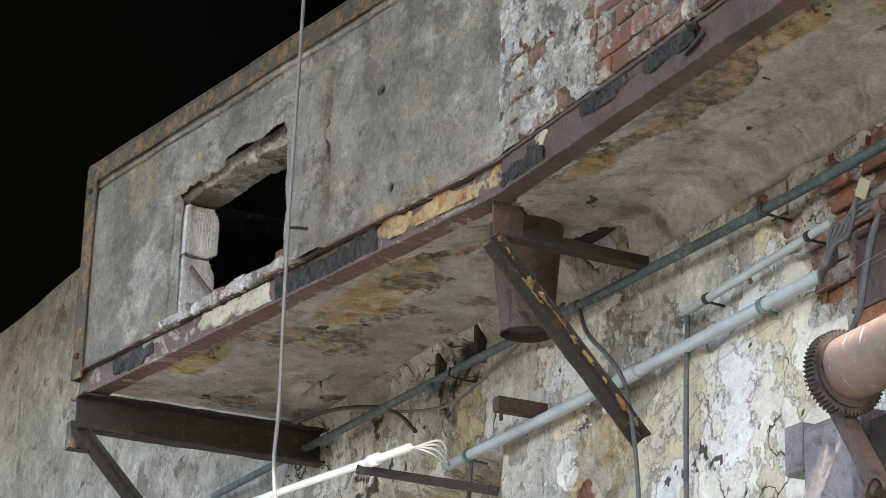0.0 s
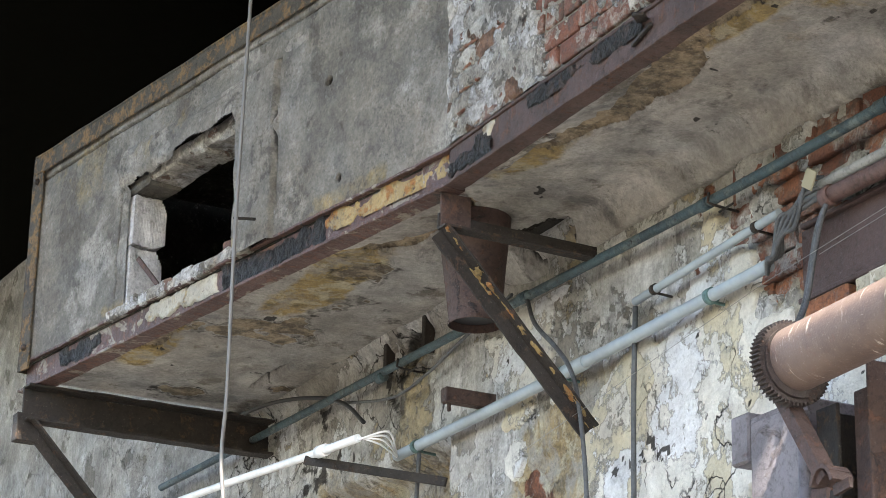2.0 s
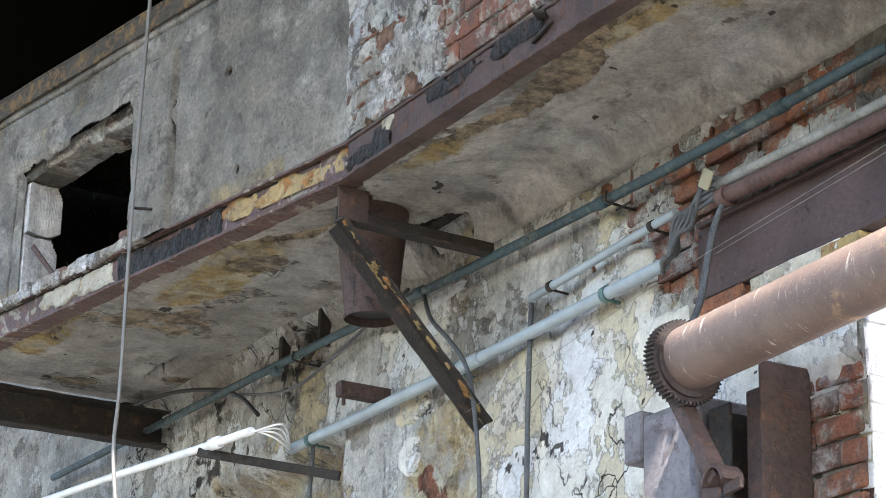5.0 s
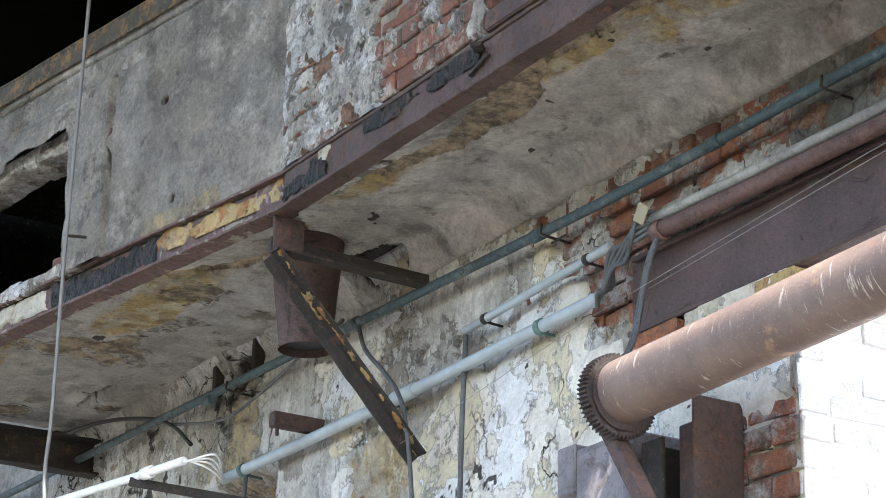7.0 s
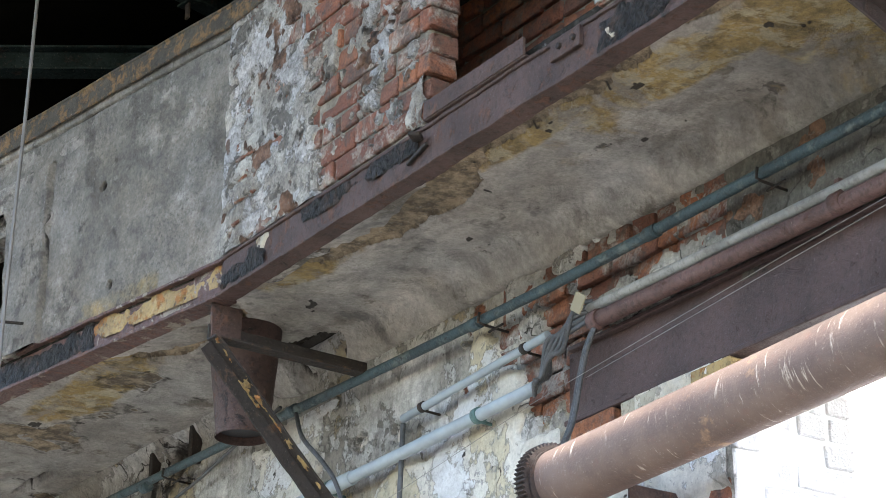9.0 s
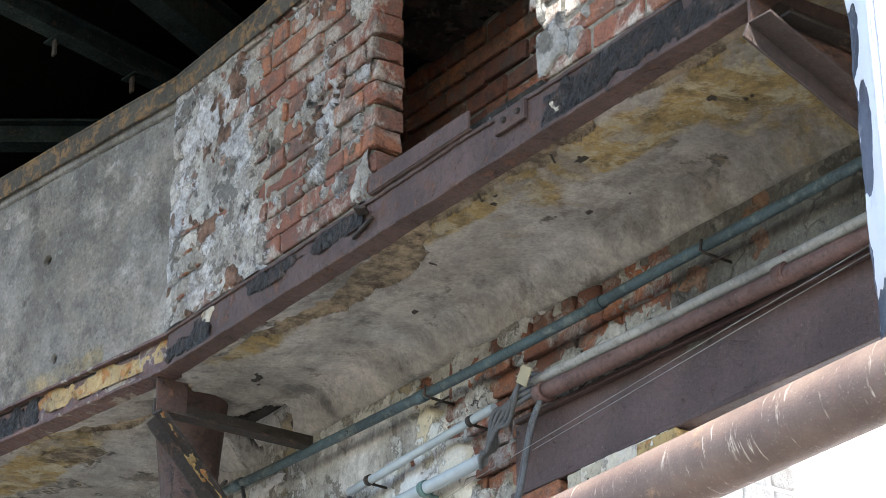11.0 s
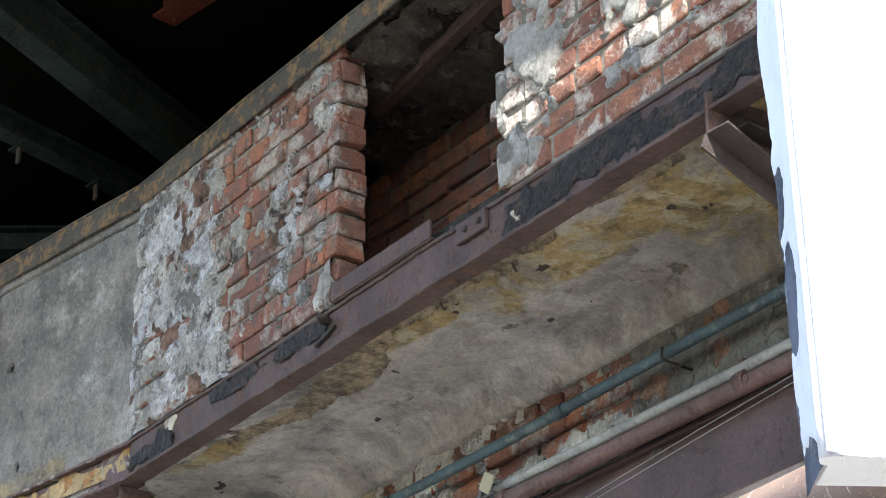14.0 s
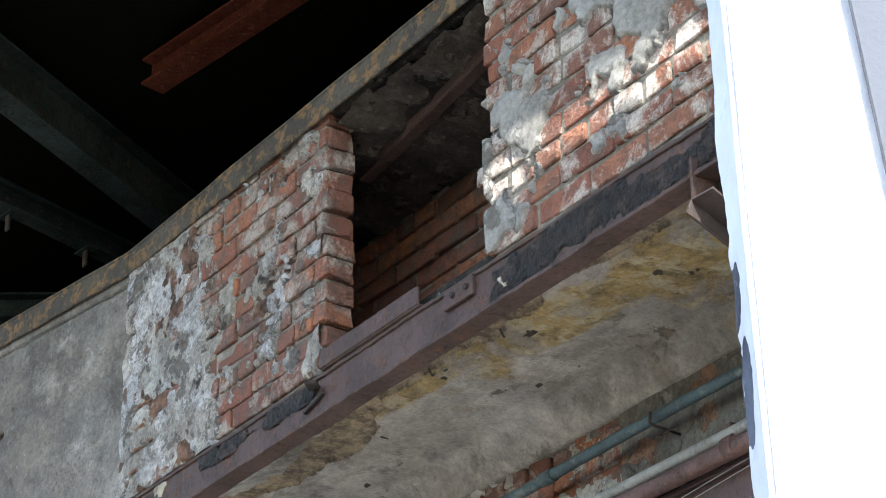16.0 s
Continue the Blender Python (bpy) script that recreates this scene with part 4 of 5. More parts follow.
def bracket(x, y0, y1, z_top, z_foot, name, label, drop=0.13, w=0.055):
    """Hanger plate under the beam, arm back to the wall, strut down to the wall."""
    t = thing(name, label, "bracket", "brackets under the balcony")
    bm = bmesh.new()
    box(bm, (x - 0.005, y0 - 0.02, z_top - drop), (x + 0.007, y0 + 0.09, z_top), 0.002)
    worn(bm, 0.004, 9)
    part("hanger_plate", bm, "brown_steel", t)
    bm = bmesh.new()
    angle_bar(bm, (x, y0 - 0.03, z_top - drop), (x, y1, z_top - drop - 0.01), w, w, 0.008, -1, 1)
    part("arm", bm, "strut_steel", t)
    bm = bmesh.new()
    angle_bar(bm, (x + 0.01, y0 - 0.02, z_top - drop - 0.005), (x + 0.01, y1 - 0.03, z_foot), w, 0.05, 0.008, -1, -1)
    bmesh.ops.subdivide_edges(bm, edges=[e for e in bm.edges if e.calc_length() > 0.3], cuts=20)
    worn(bm, 0.003, 12)
    s = part("strut", bm, "strut_steel", t)
    return t, s


mid, strut = bracket(-6.50, FACE_Y + 0.02, WALL_Y - 0.05, BEAM_LO, 3.70, "wall_bracket", "dark steel angle bracket with ochre paint flakes")
S0, S1 = Vector((-6.49, FACE_Y + 0.0, 4.29)), Vector((-6.49, WALL_Y - 0.08, 3.70))
S_U = (S1 - S0).normalized()
S_N = S_U.cross(Vector((1, 0, 0)))
relief("paint_coat", S0 + S_N * 0.005, S_U, (1, 0, 0), (0.0, (S1 - S0).length), (0.004, 0.052), 0.004,
       lambda u, v: (-0.004 + 0.0065 * step(0.02, 0.06, 1.1 * fbm(u, v, 24, 471) + 0.20 * step(0.012, 0.0, np.abs(v - 0.034)) - 0.20) + 0.003 * fbm(u, v, 60, 473), 0 * u, 0 * u), "ochre_coat", strut, "ochre paint flakes")
near = thing("wall_bracket", "brown painted steel gusset bracket", "bracket", "brackets under the balcony")
NX = -3.56
bm = bmesh.new()
prof = [(3.29, 4.478), (3.86, 4.478), (3.86, 4.20), (3.62, 4.285), (3.29, 4.365)]
lo, hi = ([bm.verts.new((NX + dx, y, z)) for y, z in prof] for dx in (-0.005, 0.005))
bm.faces.new(lo), bm.faces.new(list(reversed(hi)))
for k in range(5):
    bm.faces.new((lo[k], lo[(k + 1) % 5], hi[(k + 1) % 5], hi[k]))
part("gusset_plate", bm, "brown_steel", near)
bm = bmesh.new()
angle_bar(bm, (NX + 0.01, 3.275, 4.352), (NX + 0.01, WALL_Y - 0.02, 4.085), 0.075, 0.045, 0.008, -1, -1)
bmesh.ops.subdivide_edges(bm, edges=[e for e in bm.edges if e.calc_length() > 0.3], cuts=14)
worn(bm, 0.003, 11)
part("strut", bm, "gear_iron", near)
bm = bmesh.new()
angle_bar(bm, (NX + 0.012, 3.36, 4.388), (NX + 0.012, WALL_Y - 0.02, 4.36), 0.05, 0.05, 0.008, -1, 1)
part("arm", bm, "strut_steel", near)
end = thing("wall_bracket", "dark steel channel bracket at the balcony's end", "bracket", "brackets under the balcony")
for name, lo, hi in (("web", (-9.40, 2.83, 4.276), (-9.388, WALL_Y, 4.410)), ("bottom_flange", (-9.40, 2.83, 4.262), (-9.32, WALL_Y, 4.274)), ("top_flange", (-9.40, 2.83, 4.412), (-9.32, WALL_Y, 4.422))):
    bm = bmesh.new()
    box(bm, lo, hi, 0.002)
    bmesh.ops.subdivide_edges(bm, edges=[e for e in bm.edges if e.calc_length() > 0.5], cuts=24)
    worn(bm, 0.004, 14)
    part(name, bm, "strut_steel", end)
bm = bmesh.new()
angle_bar(bm, (-9.37, 2.86, 4.27), (-9.37, WALL_Y - 0.02, 3.15), 0.06, 0.05, 0.008, -1, -1)
part("strut", bm, "strut_steel", end)
bm = bmesh.new()
box(bm, (-9.42, 2.80, 4.18), (-9.36, 2.90, 4.30), 0.003)
part("gusset", bm, "strut_steel", end)

# ---- loose plaster hanging under the slab ----


def flap(points, tilt, material, label, seed):
    """A thin broken sheet of plaster hanging just under the slab."""
    t = thing("plaster_flap", label, "plaster")
    bm = bmesh.new()
    r = random.Random(seed)
    rim = []
    n = len(points)
    for i in range(n):
        p, q = Vector(points[i]), Vector(points[(i + 1) % n])
        for k in range(7):
            w = p.lerp(q, k / 7)
            rim.append(w + Vector((r.uniform(-0.012, 0.012), r.uniform(-0.012, 0.012), r.uniform(-0.004, 0.004))))
    lo = [bm.verts.new(v) for v in rim]
    hi = [bm.verts.new(v + Vector((0, 0, 0.014))) for v in rim]
    bm.faces.new(lo), bm.faces.new(list(reversed(hi)))
    for i in range(len(rim)):
        j = (i + 1) % len(rim)
        bm.faces.new((lo[i], lo[j], hi[j], hi[i]))
    bmesh.ops.triangulate(bm, faces=[f for f in bm.faces if len(f.verts) > 4])
    part("sheet", bm, material, t)


flap([(-7.25, 3.235, 4.44), (-6.60, 3.31, 4.445), (-6.62, 3.48, 4.475), (-7.0, 3.50, 4.47), (-7.2, 3.36, 4.46)], 0, "slab_plaster", "cracked plaster sheet sagging from the slab", 5)
flap([(-6.32, 3.36, 4.452), (-5.98, 3.36, 4.455), (-6.0, 3.44, 4.47), (-6.3, 3.46, 4.47)], 0, "rough_render", "pale broken plaster lip beside the beam", 6)
flap([(-5.98, 3.37, 4.455), (-5.45, 3.37, 4.455), (-5.4, 3.42, 4.47), (-5.7, 3.48, 4.472), (-5.95, 3.46, 4.47)], 0, "slab_plaster", "layered brown plaster edge beside the beam", 7)

# ---- hopper under the slab ----
hopper = thing("rain_hopper", "tapered brown sheet-metal spout open below", "spout")
bm = bmesh.new()
HX, HY = -6.80, 3.60
sweep(bm, [(HX, HY, 4.10), (HX, HY, 4.12), (HX - 0.01, HY, 4.30), (HX - 0.015, HY, SLAB_Z)], [0.088, 0.090, 0.108, 0.128], 32, False)
sweep(bm, [(HX, HY, 4.10), (HX, HY, 4.12), (HX - 0.01, HY, 4.30), (HX - 0.015, HY, SLAB_Z)], [0.083, 0.084, 0.102, 0.122], 32, False)
part("cone", bm, "brown_steel", hopper)
bm = bmesh.new()
sweep(bm, [(HX, HY, 4.098), (HX, HY, 4.108)], [0.093, 0.093], 32, False)
part("lip", bm, "brown_steel", hopper)
# black disc stands in for the shade deep inside the spout
bm = bmesh.new()
sweep(bm, [(HX - 0.001, HY, 4.125), (HX - 0.001, HY, 4.135)], 0.083, 24)
part("soot_plug", bm, "black_rubber", hopper, "black disc standing in for the spout's dark inside")

# ---- pipes and cables on the wall ----


def pipe(name, label, points, r, material, category="pipe", n=6):
    t = thing(name, label, category)
    bm = bmesh.new()
    sweep(bm, smooth_line(points, n), r, 12, True, 0.04)
    part("run", bm, material, t)
    return t


PY = WALL_Y - 0.075
blue = pipe("water_pipe", "blue-green painted iron pipe with worn coat", [(-10.5, PY, 4.36), (-8.4, PY, 4.315), (-7.1, PY, 4.29), (-5.78, PY, 4.262), (-5.07, PY, 4.258), (-4.4, PY, 4.268), (-1.5, PY, 4.28)], 0.017, "pipe_green")
for x in (-7.9, -5.74, -4.41):
    z = 4.30 if x < -7 else 4.262
    bm = bmesh.new()
    sweep(bm, [(x, WALL_Y + 0.02, z - 0.03), (x, PY - 0.01, z - 0.025), (x, PY - 0.03, z - 0.02), (x, PY - 0.026, z + 0.012)], 0.0045, 8)
    bar(bm, (x - 0.03, PY + 0.03, z - 0.032), (x + 0.05, PY + 0.03, z - 0.028), 0.007, 0.007)
    part("hook", bm, "strut_steel", blue)
for x in (-8.1, -6.95, -5.8, -4.9):
    bm = bmesh.new()
    sweep(bm, [(x - 0.025, PY, 4.29 if x < -6 else 4.261), (x + 0.025, PY, 4.289 if x < -6 else 4.261)], 0.021, 12)
    part("joint", bm, "pipe_green", blue)
GY = WALL_Y - 0.06
grey = pipe("conduit", "smooth blue-grey plastic conduit", [(-7.97, GY, 3.945), (-6.64, GY, 3.948), (-5.49, GY, 3.968)], 0.021, "conduit_grey")
for x, z in ((-7.80, 3.945), (-6.70, 3.948), (-5.80, 3.962)):
    bm = bmesh.new()
    sweep(bm, [(x - 0.012, GY, z), (x + 0.012, GY, z)], 0.026, 14)
    bar(bm, (x, GY + 0.01, z - 0.018), (x, WALL_Y + 0.02, z - 0.022), 0.010, 0.010)
    part("clip", bm, "clamp_green", grey)
bm = bmesh.new()
sweep(bm, [(-6.72, GY, 3.948), (-6.55, GY, 3.949)], 0.0245, 14)
part("coupling", bm, "conduit_grey", grey)
small = pipe("conduit", "short pale galvanised conduit", [(-6.24, GY, 4.07), (-5.43, GY, 4.115)], 0.014, "conduit_grey")
for x, z in ((-6.12, 4.078), (-5.55, 4.108)):
    bm = bmesh.new()
    sweep(bm, [(x - 0.01, GY, z), (x + 0.01, GY, z)], 0.018, 12)
    bar(bm, (x, GY + 0.01, z - 0.012), (x, WALL_Y + 0.02, z - 0.015), 0.008, 0.008)
    part("clip", bm, "strut_steel", small)
TY = WALL_Y - 0.35
white = pipe("light_tube", "long white tube on a steel bracket", [(-10.6, TY, 4.13), (-9.12, TY, 4.026), (-8.14, TY, 3.946), (-7.71, TY, 3.914)], 0.016, "tube_white", "tube light")
bm = bmesh.new()
sweep(bm, [(-8.06, TY, 3.94), (-7.99, TY, 3.935)], 0.024, 14)
part("collar", bm, "tube_white", white)
bm = bmesh.new()
bar(bm, (-8.14, TY - 0.02, 3.925), (-7.63, WALL_Y - 0.02, 3.775), 0.012, 0.035)
part("bracket", bm, "strut_steel", white)
for i in range(4):
    c = thing("cable", "thin pale cable bridging two conduits", "cable", "cables")
    bm = bmesh.new()
    sweep(bm, smooth_line([(-7.71, TY, 3.908 + 0.004 * i), (-7.62 - 0.02 * i, TY + 0.08, 3.93 - 0.012 * i), (-7.80, TY + 0.20, 3.92 - 0.008 * i), (-7.97, GY, 3.945 + 0.004 * i - 0.008)], 6), 0.004, 6)
    part("run", bm, "tube_white", c)
PY2 = WALL_Y - 0.07
pale = pipe("conduit", "long pale grey conduit above the lintel", [(-5.22, PY2, 4.125), (-4.14, PY2, 4.118), (-1.5, PY2, 4.13)], 0.017, "conduit_pale")
red = pipe("water_pipe", "dark red painted iron pipe", [(-5.19, PY2, 4.080), (-4.14, PY2, 4.073), (-1.5, PY2, 4.08)], 0.026, "red_pipe")
for x in (-5.17, -4.13):
    bm = bmesh.new()
    sweep(bm, [(x - 0.02, PY2, 4.079), (x + 0.02, PY2, 4.079)], 0.031, 14)
    bar(bm, (x, PY2, 4.06), (x, PY2, 4.145), 0.02, 0.02)
    part("clamp", bm, "red_pipe", red)
for i in range(7):
    c = thing("cable", "grey cable looping between conduit ends", "cable", "cables")
    bm = bmesh.new()
    o = (i - 2) * 0.012
    if i < 5:
        pts = [(-5.50, GY, 3.968 + o), (-5.42, 3.86 + o, 3.965 + 0.6 * o), (-5.385 + o, 3.85, 3.995 + o), (-5.33 + 1.6 * o, 3.845, 4.045 - o), (-5.26 + o, 3.85, 4.10 + 1.5 * o), (-5.19, PY2, 4.12 + o)]
    else:
        pts = [(-5.17, PY2, 4.08), (-5.205 + o - 0.02, 3.85, 3.99), (-5.245 + o, 3.84, 3.90), (-5.24 + o, 3.80, 3.74), (-5.12 + o, 3.64, 3.56)]
    sweep(bm, smooth_line(pts, 8), 0.0075, 8)
    part("run", bm, "cable_grey", c)
for x, zt, zb, sag in ((-6.255, 4.06, 2.6, 0.0), (-7.80, 3.93, 2.6, 0.0)):
    c = thing("cable", "thin dark cable hanging down the wall", "cable", "cables")
    bm = bmesh.new()
    sweep(bm, smooth_line([(x - sag, GY + 0.01, zt), (x - sag * 0.4, GY - sag * 0.5, (zt + zb) / 2 + 0.3), (x + sag, GY - sag * 0.2, zb)], 8), 0.009 if sag == 0 else 0.008, 8)
    part("run", bm, "cable_grey", c)
c = thing("cable", "dark cable running down behind the bracket's strut", "cable", "cables")
bm = bmesh.new()
sweep(bm, smooth_line([(-6.90, 3.86, 4.26), (-6.74, 3.80, 4.12), (-6.60, 3.80, 4.00), (-6.51, 3.80, 3.908), (-6.453, 3.80, 3.788), (-6.40, 3.80, 3.49), (-6.38, 3.80, 3.0)], 8), 0.008, 8)
part("run", bm, "cable_grey", c)
wire = thing("hanging_wire", "single grey wire hanging in front of the balcony", "wire")
bm = bmesh.new()
sweep(bm, smooth_line([(-7.575, 3.04, 6.4), (-7.59, 3.04, 5.55), (-7.615, 3.036, 4.65), (-7.612, 3.036, 4.0), (-7.625, 3.034, 3.73), (-7.52, 3.03, 3.4), (-7.4, 3.03, 2.9)], 10), 0.0075, 8)
part("strand", bm, "wire_grey", wire)
bm = bmesh.new()
bar(bm, (-7.625, 3.03, 4.645), (-7.60, 3.15, 4.652), 0.010, 0.010)
part("staple", bm, "strut_steel", wire)
line = thing("string_line", "thin pale string strung along the wall", "string")
bm = bmesh.new()
sweep(bm, [(-6.85, 3.80, 3.687), (-5.38, 3.80, 3.868), (-4.25, 3.80, 3.960), (-3.88, 3.80, 3.985), (-2.0, 3.80, 4.13)], 0.0010, 5)
sweep(bm, [(-5.12, 3.80, 3.872), (-4.235, 3.80, 3.940), (-2.0, 3.80, 4.10)], 0.0010, 5)
part("strand", bm, "conduit_pale", line)

for pts, r, m, lab in (
    ([(-9.75, 3.80, 4.455), (-9.2, 3.86, 4.45), (-8.75, 3.88, 4.37), (-8.45, 3.88, 4.27), (-8.30, 3.90, 4.16)], 0.009, "black_rubber", "dark cable drooping along the wall"),
    ([(-8.55, 3.90, 4.30), (-8.05, 3.90, 4.20), (-7.75, 3.90, 4.22), (-7.40, 3.89, 4.28), (-7.05, 3.88, 4.33)], 0.006, "cable_grey", "thin grey cable climbing to the pipe")):
    t = thing("cable", lab, "cable", "cables")
    bm = bmesh.new()
    sweep(bm, smooth_line(pts, 8), r, 8)
    part("run", bm, m, t)
# small wall fittings
peg = thing("wall_peg", "brown steel stub built into the wall", "steel stub")
bm = bmesh.new()
box(bm, (-7.33, 3.745, 3.975), (-7.285, WALL_Y + 0.05, 4.03), 0.004)
bar(bm, (-7.31, 3.77, 3.98), (-7.31, 3.77, 3.945), 0.012, 0.012)
part("stub", bm, "brown_steel", peg)
niche = thing("niche_frame", "dark rusted steel frame in a wall niche", "steel frame")
for x in (-8.18, -7.85):
    bm = bmesh.new()
    box(bm, (x - 0.014, WALL_Y - 0.022, 4.335), (x + 0.014, WALL_Y + 0.06, 4.50), 0.004)
    worn(bm, 0.006, 12)
    part("upright", bm, "strut_steel", niche)
for x, z in ((-4.79, 4.385), (-4.655, 4.375)):
    t = thing("pipe_socket", "rusty round pipe socket set in broken render", "pipe socket", "pipe sockets")
    bm = bmesh.new()
    sweep(bm, [(x, WALL_Y + 0.07, z), (x, WALL_Y + 0.005, z)], [0.024, 0.022], 18, False)
    sweep(bm, [(x, WALL_Y + 0.07, z), (x, WALL_Y + 0.005, z)], [0.014, 0.013], 18, False)
    bmesh.ops.bridge_loops(bm, edges=[e for e in bm.edges if e.is_boundary and all(v.co.y < WALL_Y + 0.03 for v in e.verts)])
    worn(bm, 0.004, 30, x)
    part("sleeve", bm, "sooty_render", t)
    # black disc paints the shade inside the socket's bore
    bm = bmesh.new()
    sweep(bm, [(x, WALL_Y + 0.03, z), (x, WALL_Y + 0.04, z)], 0.015, 18)
    part("dark_bore", bm, "black_rubber", t)
tag = thing("junction_tag", "small dull brass plate hanging by the cables", "tag")
bm = bmesh.new()
box(bm, (-0.022, -0.003, -0.03), (0.022, 0.003, 0.03), 0.003, pose(-5.195, 3.83, 4.13, 15, 35, 20))
part("plate", bm, "brass_tag", tag)

# ---- lintel, roller and cabinet ----
lintel = thing("lintel_beam", "deep brown-painted steel lintel over the doorway", "steel beam")
bm = bmesh.new()
box(bm, (-5.40, 3.945, 3.84), (0.0, 3.96, 4.055), 0.003)
part("web", bm, "lintel_paint", lintel)
bm = bmesh.new()
box(bm, (-5.40, 3.925, 3.825), (0.0, 4.20, 3.842), 0.003)
part("bottom_flange", bm, "lintel_paint", lintel)
bm = bmesh.new()
box(bm, (-5.38, 3.925, 4.053), (0.0, 4.20, 4.068), 0.003)
part("top_flange", bm, "lintel_paint", lintel)
bm = bmesh.new()
box(bm, (-4.80, WALL_Y - 0.035, 3.755), (-4.63, WALL_Y + 0.1, 3.822), 0.006)
worn(bm, 0.005, 12)
part("pad_stone", bm, "ochre_coat", lintel, "rust-stained bearing brick")
for x in (-5.36, -5.12):
    bm = bmesh.new()
    box(bm, (x, WALL_Y - 0.03, 3.76), (x + 0.2, WALL_Y + 0.06, 3.822), 0.006)
    worn(bm, 0.006, 14, x)
    part("packing_brick", bm, "brick_red" if x < -5.2 else "pale_coat", lintel)

TUBE_Y, TUBE_Z, TUBE_R = 3.60, 3.505, 0.088
roller = thing("shutter_barrel", "rust-brown steel roller shutter barrel with a toothed wheel", "roller barrel")
bm = bmesh.new()
sweep(bm, [(-5.03, TUBE_Y, TUBE_Z - 0.014), (-5.022, TUBE_Y, TUBE_Z - 0.014), (-5.0, TUBE_Y, TUBE_Z - 0.013), (-3.3, TUBE_Y, TUBE_Z + 0.035), (-1.2, TUBE_Y, TUBE_Z + 0.09)], [TUBE_R * 0.90, TUBE_R * 0.97, TUBE_R, TUBE_R, TUBE_R], 48)
part("tube", bm, "barrel_rust", roller)
gear = bmesh.new()
teeth, rg = 56, 0.110
prof = []
for i in range(teeth):
    for f, r in ((0.0, rg), (0.18, rg), (0.42, rg + 0.009), (0.60, rg + 0.009), (0.84, rg)):
        a = 2 * math.pi * (i + f) / teeth
        prof.append((r * math.cos(a), r * math.sin(a)))
GX, GZ = -4.995, TUBE_Z - 0.02
for x0, x1, inner in ((GX - 0.02, GX + 0.02, 0.096),):
    rings = []
    for x in (x0, x1):
        rings.append([gear.verts.new((x, TUBE_Y + a, GZ + b)) for a, b in prof])
        rings.append([gear.verts.new((x, TUBE_Y + inner * a / math.hypot(a, b), GZ + inner * b / math.hypot(a, b))) for a, b in prof])
    n = len(prof)
    for i in range(n):
        j = (i + 1) % n
        gear.faces.new((rings[0][i], rings[0][j], rings[2][j], rings[2][i]))
        gear.faces.new((rings[1][i], rings[1][j], rings[0][j], rings[0][i]))
        gear.faces.new((rings[3][i], rings[3][j], rings[1][j], rings[1][i]))
        gear.faces.new((rings[2][i], rings[2][j], rings[3][j], rings[3][i]))
part("toothed_ring", gear, "gear_iron", roller, "dark iron toothed ring")
bm = bmesh.new()
sweep(bm, [(GX + 0.022, TUBE_Y, GZ), (GX + 0.032, TUBE_Y, GZ)], 0.099, 40)
part("wheel_disc", bm, "gear_iron", roller)
bm = bmesh.new()
bar(bm, (-5.06, TUBE_Y + 0.02, 3.42), (-4.87, TUBE_Y + 0.02, 3.14), 0.05, 0.04)
part("arm", bm, "brown_steel", roller)
bm = bmesh.new()
pts = []
for k in range(9):
    a = math.pi * k / 8
    pts.append((-4.86 + 0.05 * math.cos(a) * 1.0, TUBE_Y + 0.02, 3.10 + 0.075 * math.sin(a)))
for p, q in zip(pts, pts[1:]):
    bar(bm, p, q, 0.07, 0.012, 0.001)
bar(bm, (-4.93, TUBE_Y, 3.02), (-4.78, TUBE_Y, 3.06), 0.05, 0.03)
part("saddle", bm, "brown_steel", roller)

cab = thing("switch_cabinet", "grey-brown steel cabinet fixed to the wall", "cabinet")
bm = bmesh.new()
box(bm, (-5.40, 3.745, 2.6), (-5.13, WALL_Y, 3.455), 0.006)
body = part("body", bm, "cabinet_paint", cab)
bm = bmesh.new()
box(bm, (-5.385, 3.735, 2.62), (-5.145, 3.744, 3.435), 0.004)
part("door", bm, "cabinet_paint", cab)
bm = bmesh.new()
box(bm, (-5.49, 3.74, 3.33), (-5.402, 3.84, 3.475), 0.006)
part("hinge_box", bm, "cabinet_paint", cab)
for x, z, w in ((-5.215, 3.09, 0.035), (-5.205, 3.075, 0.045), (-5.21, 3.058, 0.035), (-5.20, 3.042, 0.04), (-5.21, 3.025, 0.03)):
    bm = bmesh.new()
    box(bm, (x - w / 2, 3.731, z), (x + w / 2, 3.7345, z + 0.009))
    part("mark", bm, "paper_white", cab, "white painted mark")
post = thing("guide_column", "brown steel column carrying the roller", "steel column")
bm = bmesh.new()
box(bm, (-5.08, 3.74, 0), (-4.985, 3.752, 3.40), 0.003)
box(bm, (-5.08, 3.752, 0), (-5.068, 3.93, 3.40), 0.003)
part("channel", bm, "strut_steel", post)
bm = bmesh.new()
box(bm, (-4.965, 3.78, 0), (-4.90, 3.93, 3.43), 0.004)
box(bm, (-4.895, 3.77, 0), (-4.885, 3.94, 3.50), 0.003)
part("box_column", bm, "brown_steel", post)
bm = bmesh.new()
sweep(bm, [(-5.11, 3.72, 0.0), (-5.11, 3.72, 3.40)], 0.018, 12)
tagged(part("run", bm, "cabinet_paint", thing("conduit", "vertical grey steel conduit beside the cabinet", "pipe")))

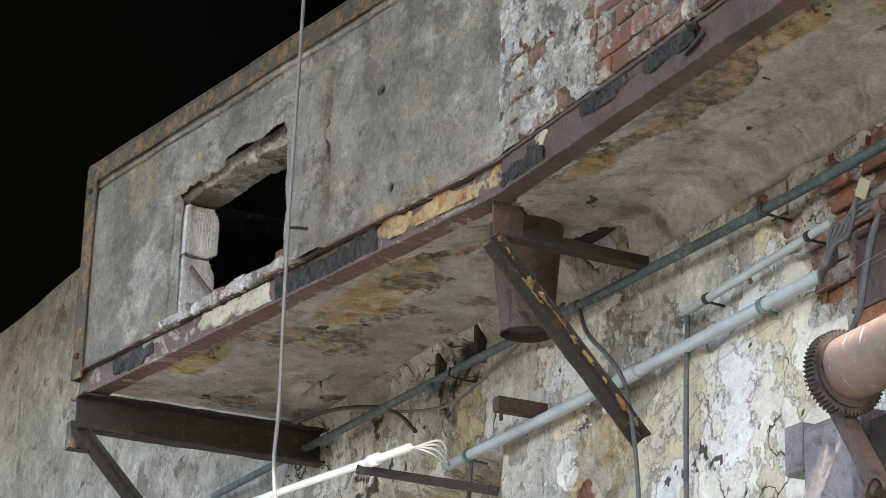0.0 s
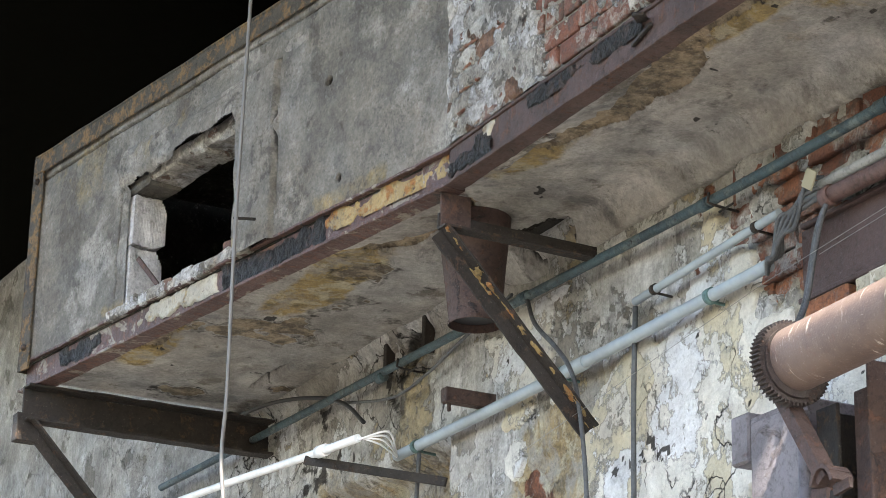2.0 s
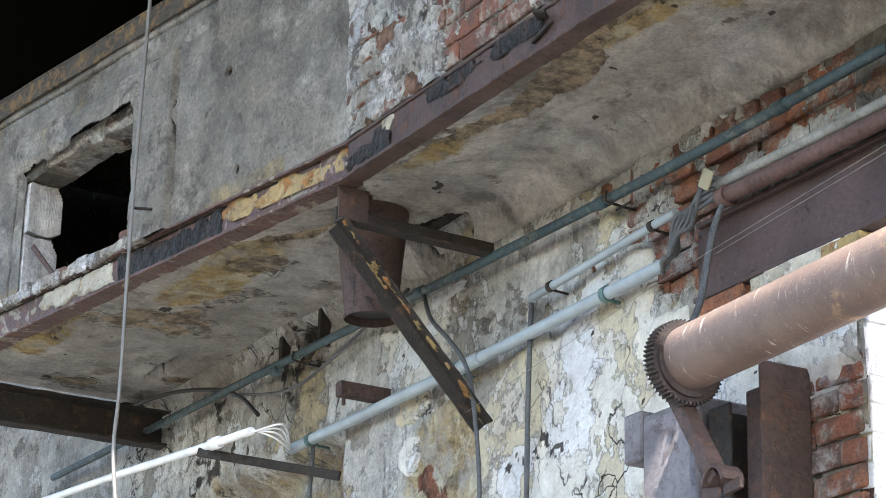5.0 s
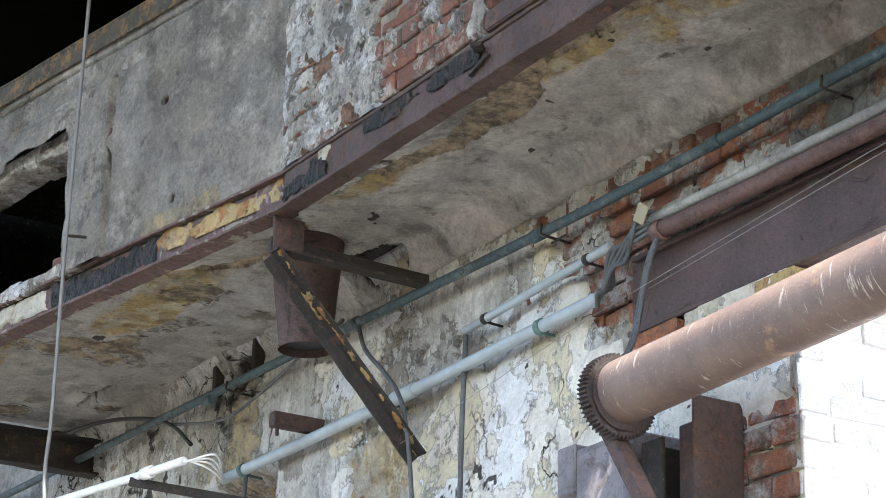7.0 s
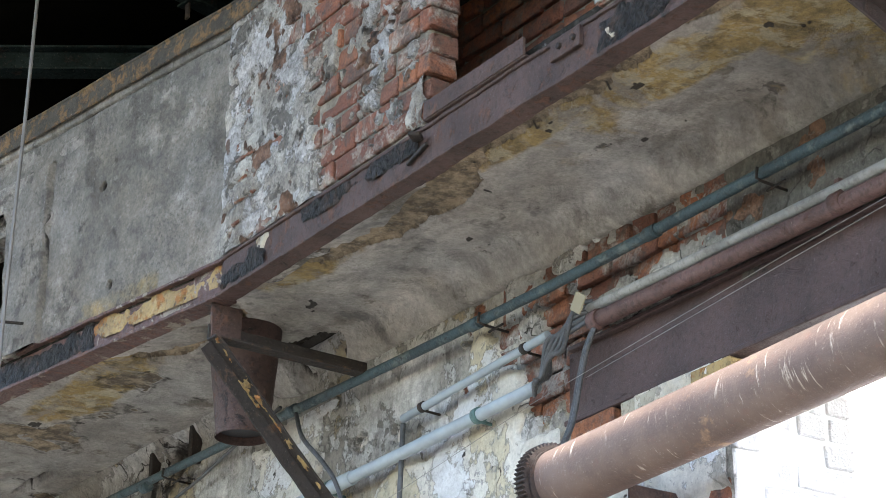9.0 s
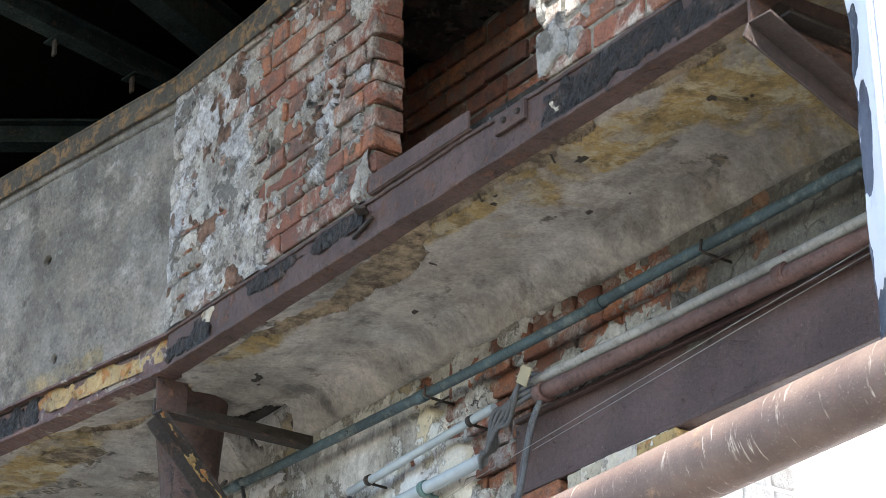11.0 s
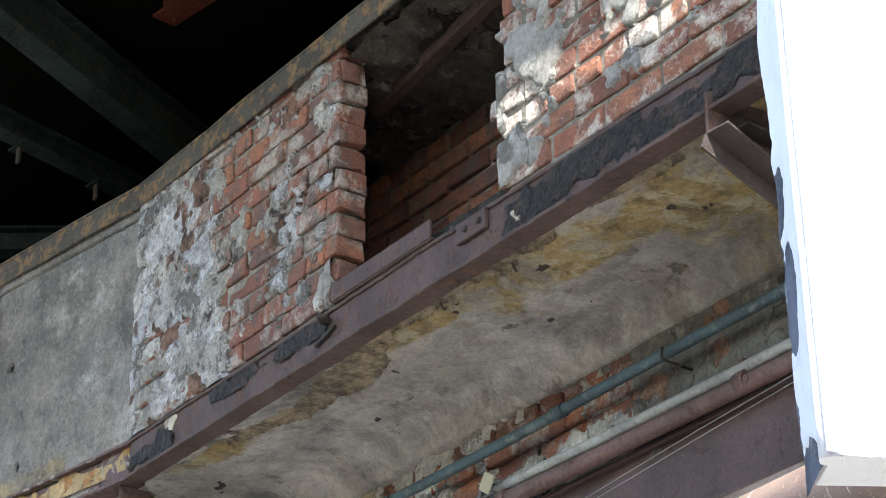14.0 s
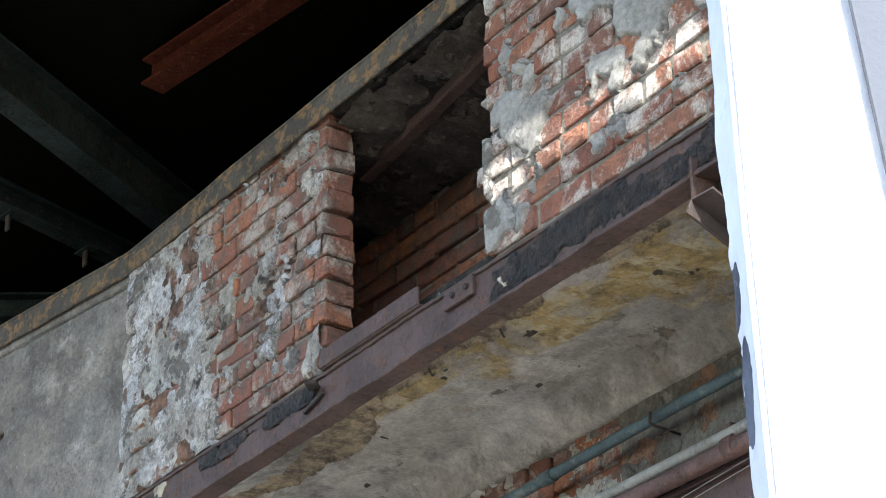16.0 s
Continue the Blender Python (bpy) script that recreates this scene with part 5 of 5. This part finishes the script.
# ---- roof timbers and steel ----


def roof_bar(name, label, a, b, w, h, material):
    t = thing(name, label, "roof beam", "roof beams")
    for name2, dz, ww, hh in (("bottom_flange", 0.0, w, 0.012), ("top_flange", h, w, 0.012), ("web", h / 2, 0.012, h - 0.014)):
        bm = bmesh.new()
        up = Vector((0, 0, dz))
        bar(bm, Vector(a) + up, Vector(b) + up, ww, hh)
        part(name2, bm, material, t)
    return t


def at_height(p, z):
    k = (z - 1.65) / (6.6 - 1.65)
    return Vector((p[0] * k, p[1] * k, z))


for p, q, w, h in (((-7.41, 3.15), (-8.06, 4.35), 0.11, 0.2), ((-8.194, 3.475), (-8.426, 4.269), 0.08, 0.09), ((-9.5, 3.65), (-8.95, 4.45), 0.10, 0.1)):
    z = 6.15
    a, b = at_height(p, z), at_height(q, z)
    d = b - a
    roof_bar("roof_beam", "dark green-grey steel roof beam", a - d * 3, b + d * 0.12, w, h, "roof_steel")
for x, y in ((-7.514, 3.30), (-7.616, 3.687)):
    t = thing("roof_hanger", "short rusted hanger plate under a roof beam", "hanger", "roof hangers")
    bm = bmesh.new()
    bar(bm, (x, y, 6.17), (x + 0.004, y, 6.07), 0.030, 0.010)
    part("plate", bm, "strut_steel", t)
    bm = bmesh.new()
    bar(bm, (x - 0.05, y, 6.142), (x + 0.05, y + 0.01, 6.142), 0.05, 0.010)
    part("clip", bm, "roof_steel", t)
a, b = at_height((-7.04, 3.655), 6.2), at_height((-6.227, 3.776), 6.2)
roof_bar("roof_purlin", "dark red timber purlin", a, b + (b - a), 0.10, 0.1, "roof_red")
bm = bmesh.new()
angle_bar(bm, (-5.40, 3.56, 5.375), (-4.0, 3.40, 5.385), 0.038, 0.035, 0.007)
worn(bm, 0.006, 9)
part("angle", bm, "brown_steel", thing("roof_angle", "rusted angle iron under the balcony roof", "steel angle"))

# ---- white painted board close to the camera, hung from a pole ----
board = thing("hanging_board", "sunlit white painted board with chipped grey edge, hung from a pole", "board")
side, toward = Vector((0.66, 0.75, 0)).normalized(), Vector((0.75, -0.66, 0)).normalized()
n_front = toward * math.cos(radians(10)) + side * math.sin(radians(10))
t_front = side * math.cos(radians(10)) - toward * math.sin(radians(10))
FOOT = Vector((-0.578, 0.612, 1.972))
lean = Vector((-0.010, -0.011, 1.0)).normalized()
THICK, WIDE, TALL = 0.042, 0.26, 1.4


def chips(u, v):
    w = 0.5 * fbm(u, v, 60, 503)
    return step(0.05, 0.3, np.maximum.reduce([blob(u, v, 0.008, 0.125, 0.014, 0.018), blob(u, v, 0.014, 0.078, 0.014, 0.032), blob(u, v, 0.01, 0.002, 0.04, 0.016), 0.7 * blob(u, v, 0.0, 0.06, 0.008, 0.10)]) + w)


relief("chipped_edge", FOOT, n_front, lean, (0, THICK), (0, TALL), 0.002,
       lambda u, v: (0.003 * fbm(u, v, 30, 501) - 0.0015 * chips(u, v), 0 * u, 0.95 * chips(u, v)), "white_wash", board, "white paint chipped to dark grey")
relief("painted_face", FOOT + n_front * THICK, t_front, lean, (0, WIDE), (0, TALL), 0.003,
       lambda u, v: (0.002 * fbm(u, v, 14, 511) + 0.003 * np.cos(u * 74), 0 * u, 0.8 * step(0.006, 0.0, v + 0.01 * fbm(u, v, 30, 513))), "white_wash", board)
bm = bmesh.new()
m4 = Matrix((t_front, -n_front, lean)).transposed().to_4x4()
m4.translation = FOOT + n_front * (THICK - 0.003)
box(bm, (0.003, 0.0, 0.004), (WIDE - 0.002, THICK - 0.004, TALL), 0.002, m4)
part("core", bm, "white_wash", board)
bm = bmesh.new()
knob = FOOT + n_front * (THICK - 0.004) + t_front * 0.05
sweep(bm, [knob + Vector((0, 0, 0.012)), knob, knob - Vector((0.001, 0, 0.012)), knob - Vector((0, 0.001, 0.03))], [0.016, 0.012, 0.009, 0.006], 14, True, 0.3)
part("broken_corner", bm, "pier_render", board, "crumbling grey corner")
bm = bmesh.new()
corner_foot = FOOT + n_front * (THICK - 0.003) + t_front * 0.003
sweep(bm, [corner_foot + lean * (TALL * k / 60) for k in range(61)], 0.0048, 10, True, 0.2)
part("rounded_arris", bm, "white_wash", board)
# added strip stands in for the dark area past the board's edge
bm = bmesh.new()
O = FOOT + n_front * (THICK + 0.004)
quad = [O + t_front * u + lean * v for u, v in ((0.076, -0.078), (0.196, -0.078), (0.283, 1.200), (-0.017, 1.200))]
lo, hi = [bm.verts.new(p) for p in quad], [bm.verts.new(p + n_front * 0.004) for p in quad]
bm.faces.new(lo), bm.faces.new(list(reversed(hi)))
for k in range(4):
    bm.faces.new((lo[k], lo[(k + 1) % 4], hi[(k + 1) % 4], hi[k]))
part("lapped_strip", bm, "sheet_edge", board, "blue-grey strip added for the dark area past the board")
pole = thing("support_pole", "steel pole and arm holding the white board", "pole")
bm = bmesh.new()
sweep(bm, [(0.35, 1.35, 0), (0.35, 1.35, 3.45)], 0.03, 14)
part("upright", bm, "roof_steel", pole)
bm = bmesh.new()
sweep(bm, [(0.35, 1.35, 3.40), tuple(FOOT + lean * (TALL + 0.01) + t_front * 0.04 + n_front * 0.02)], 0.02, 12)
part("arm", bm, "roof_steel", pole)
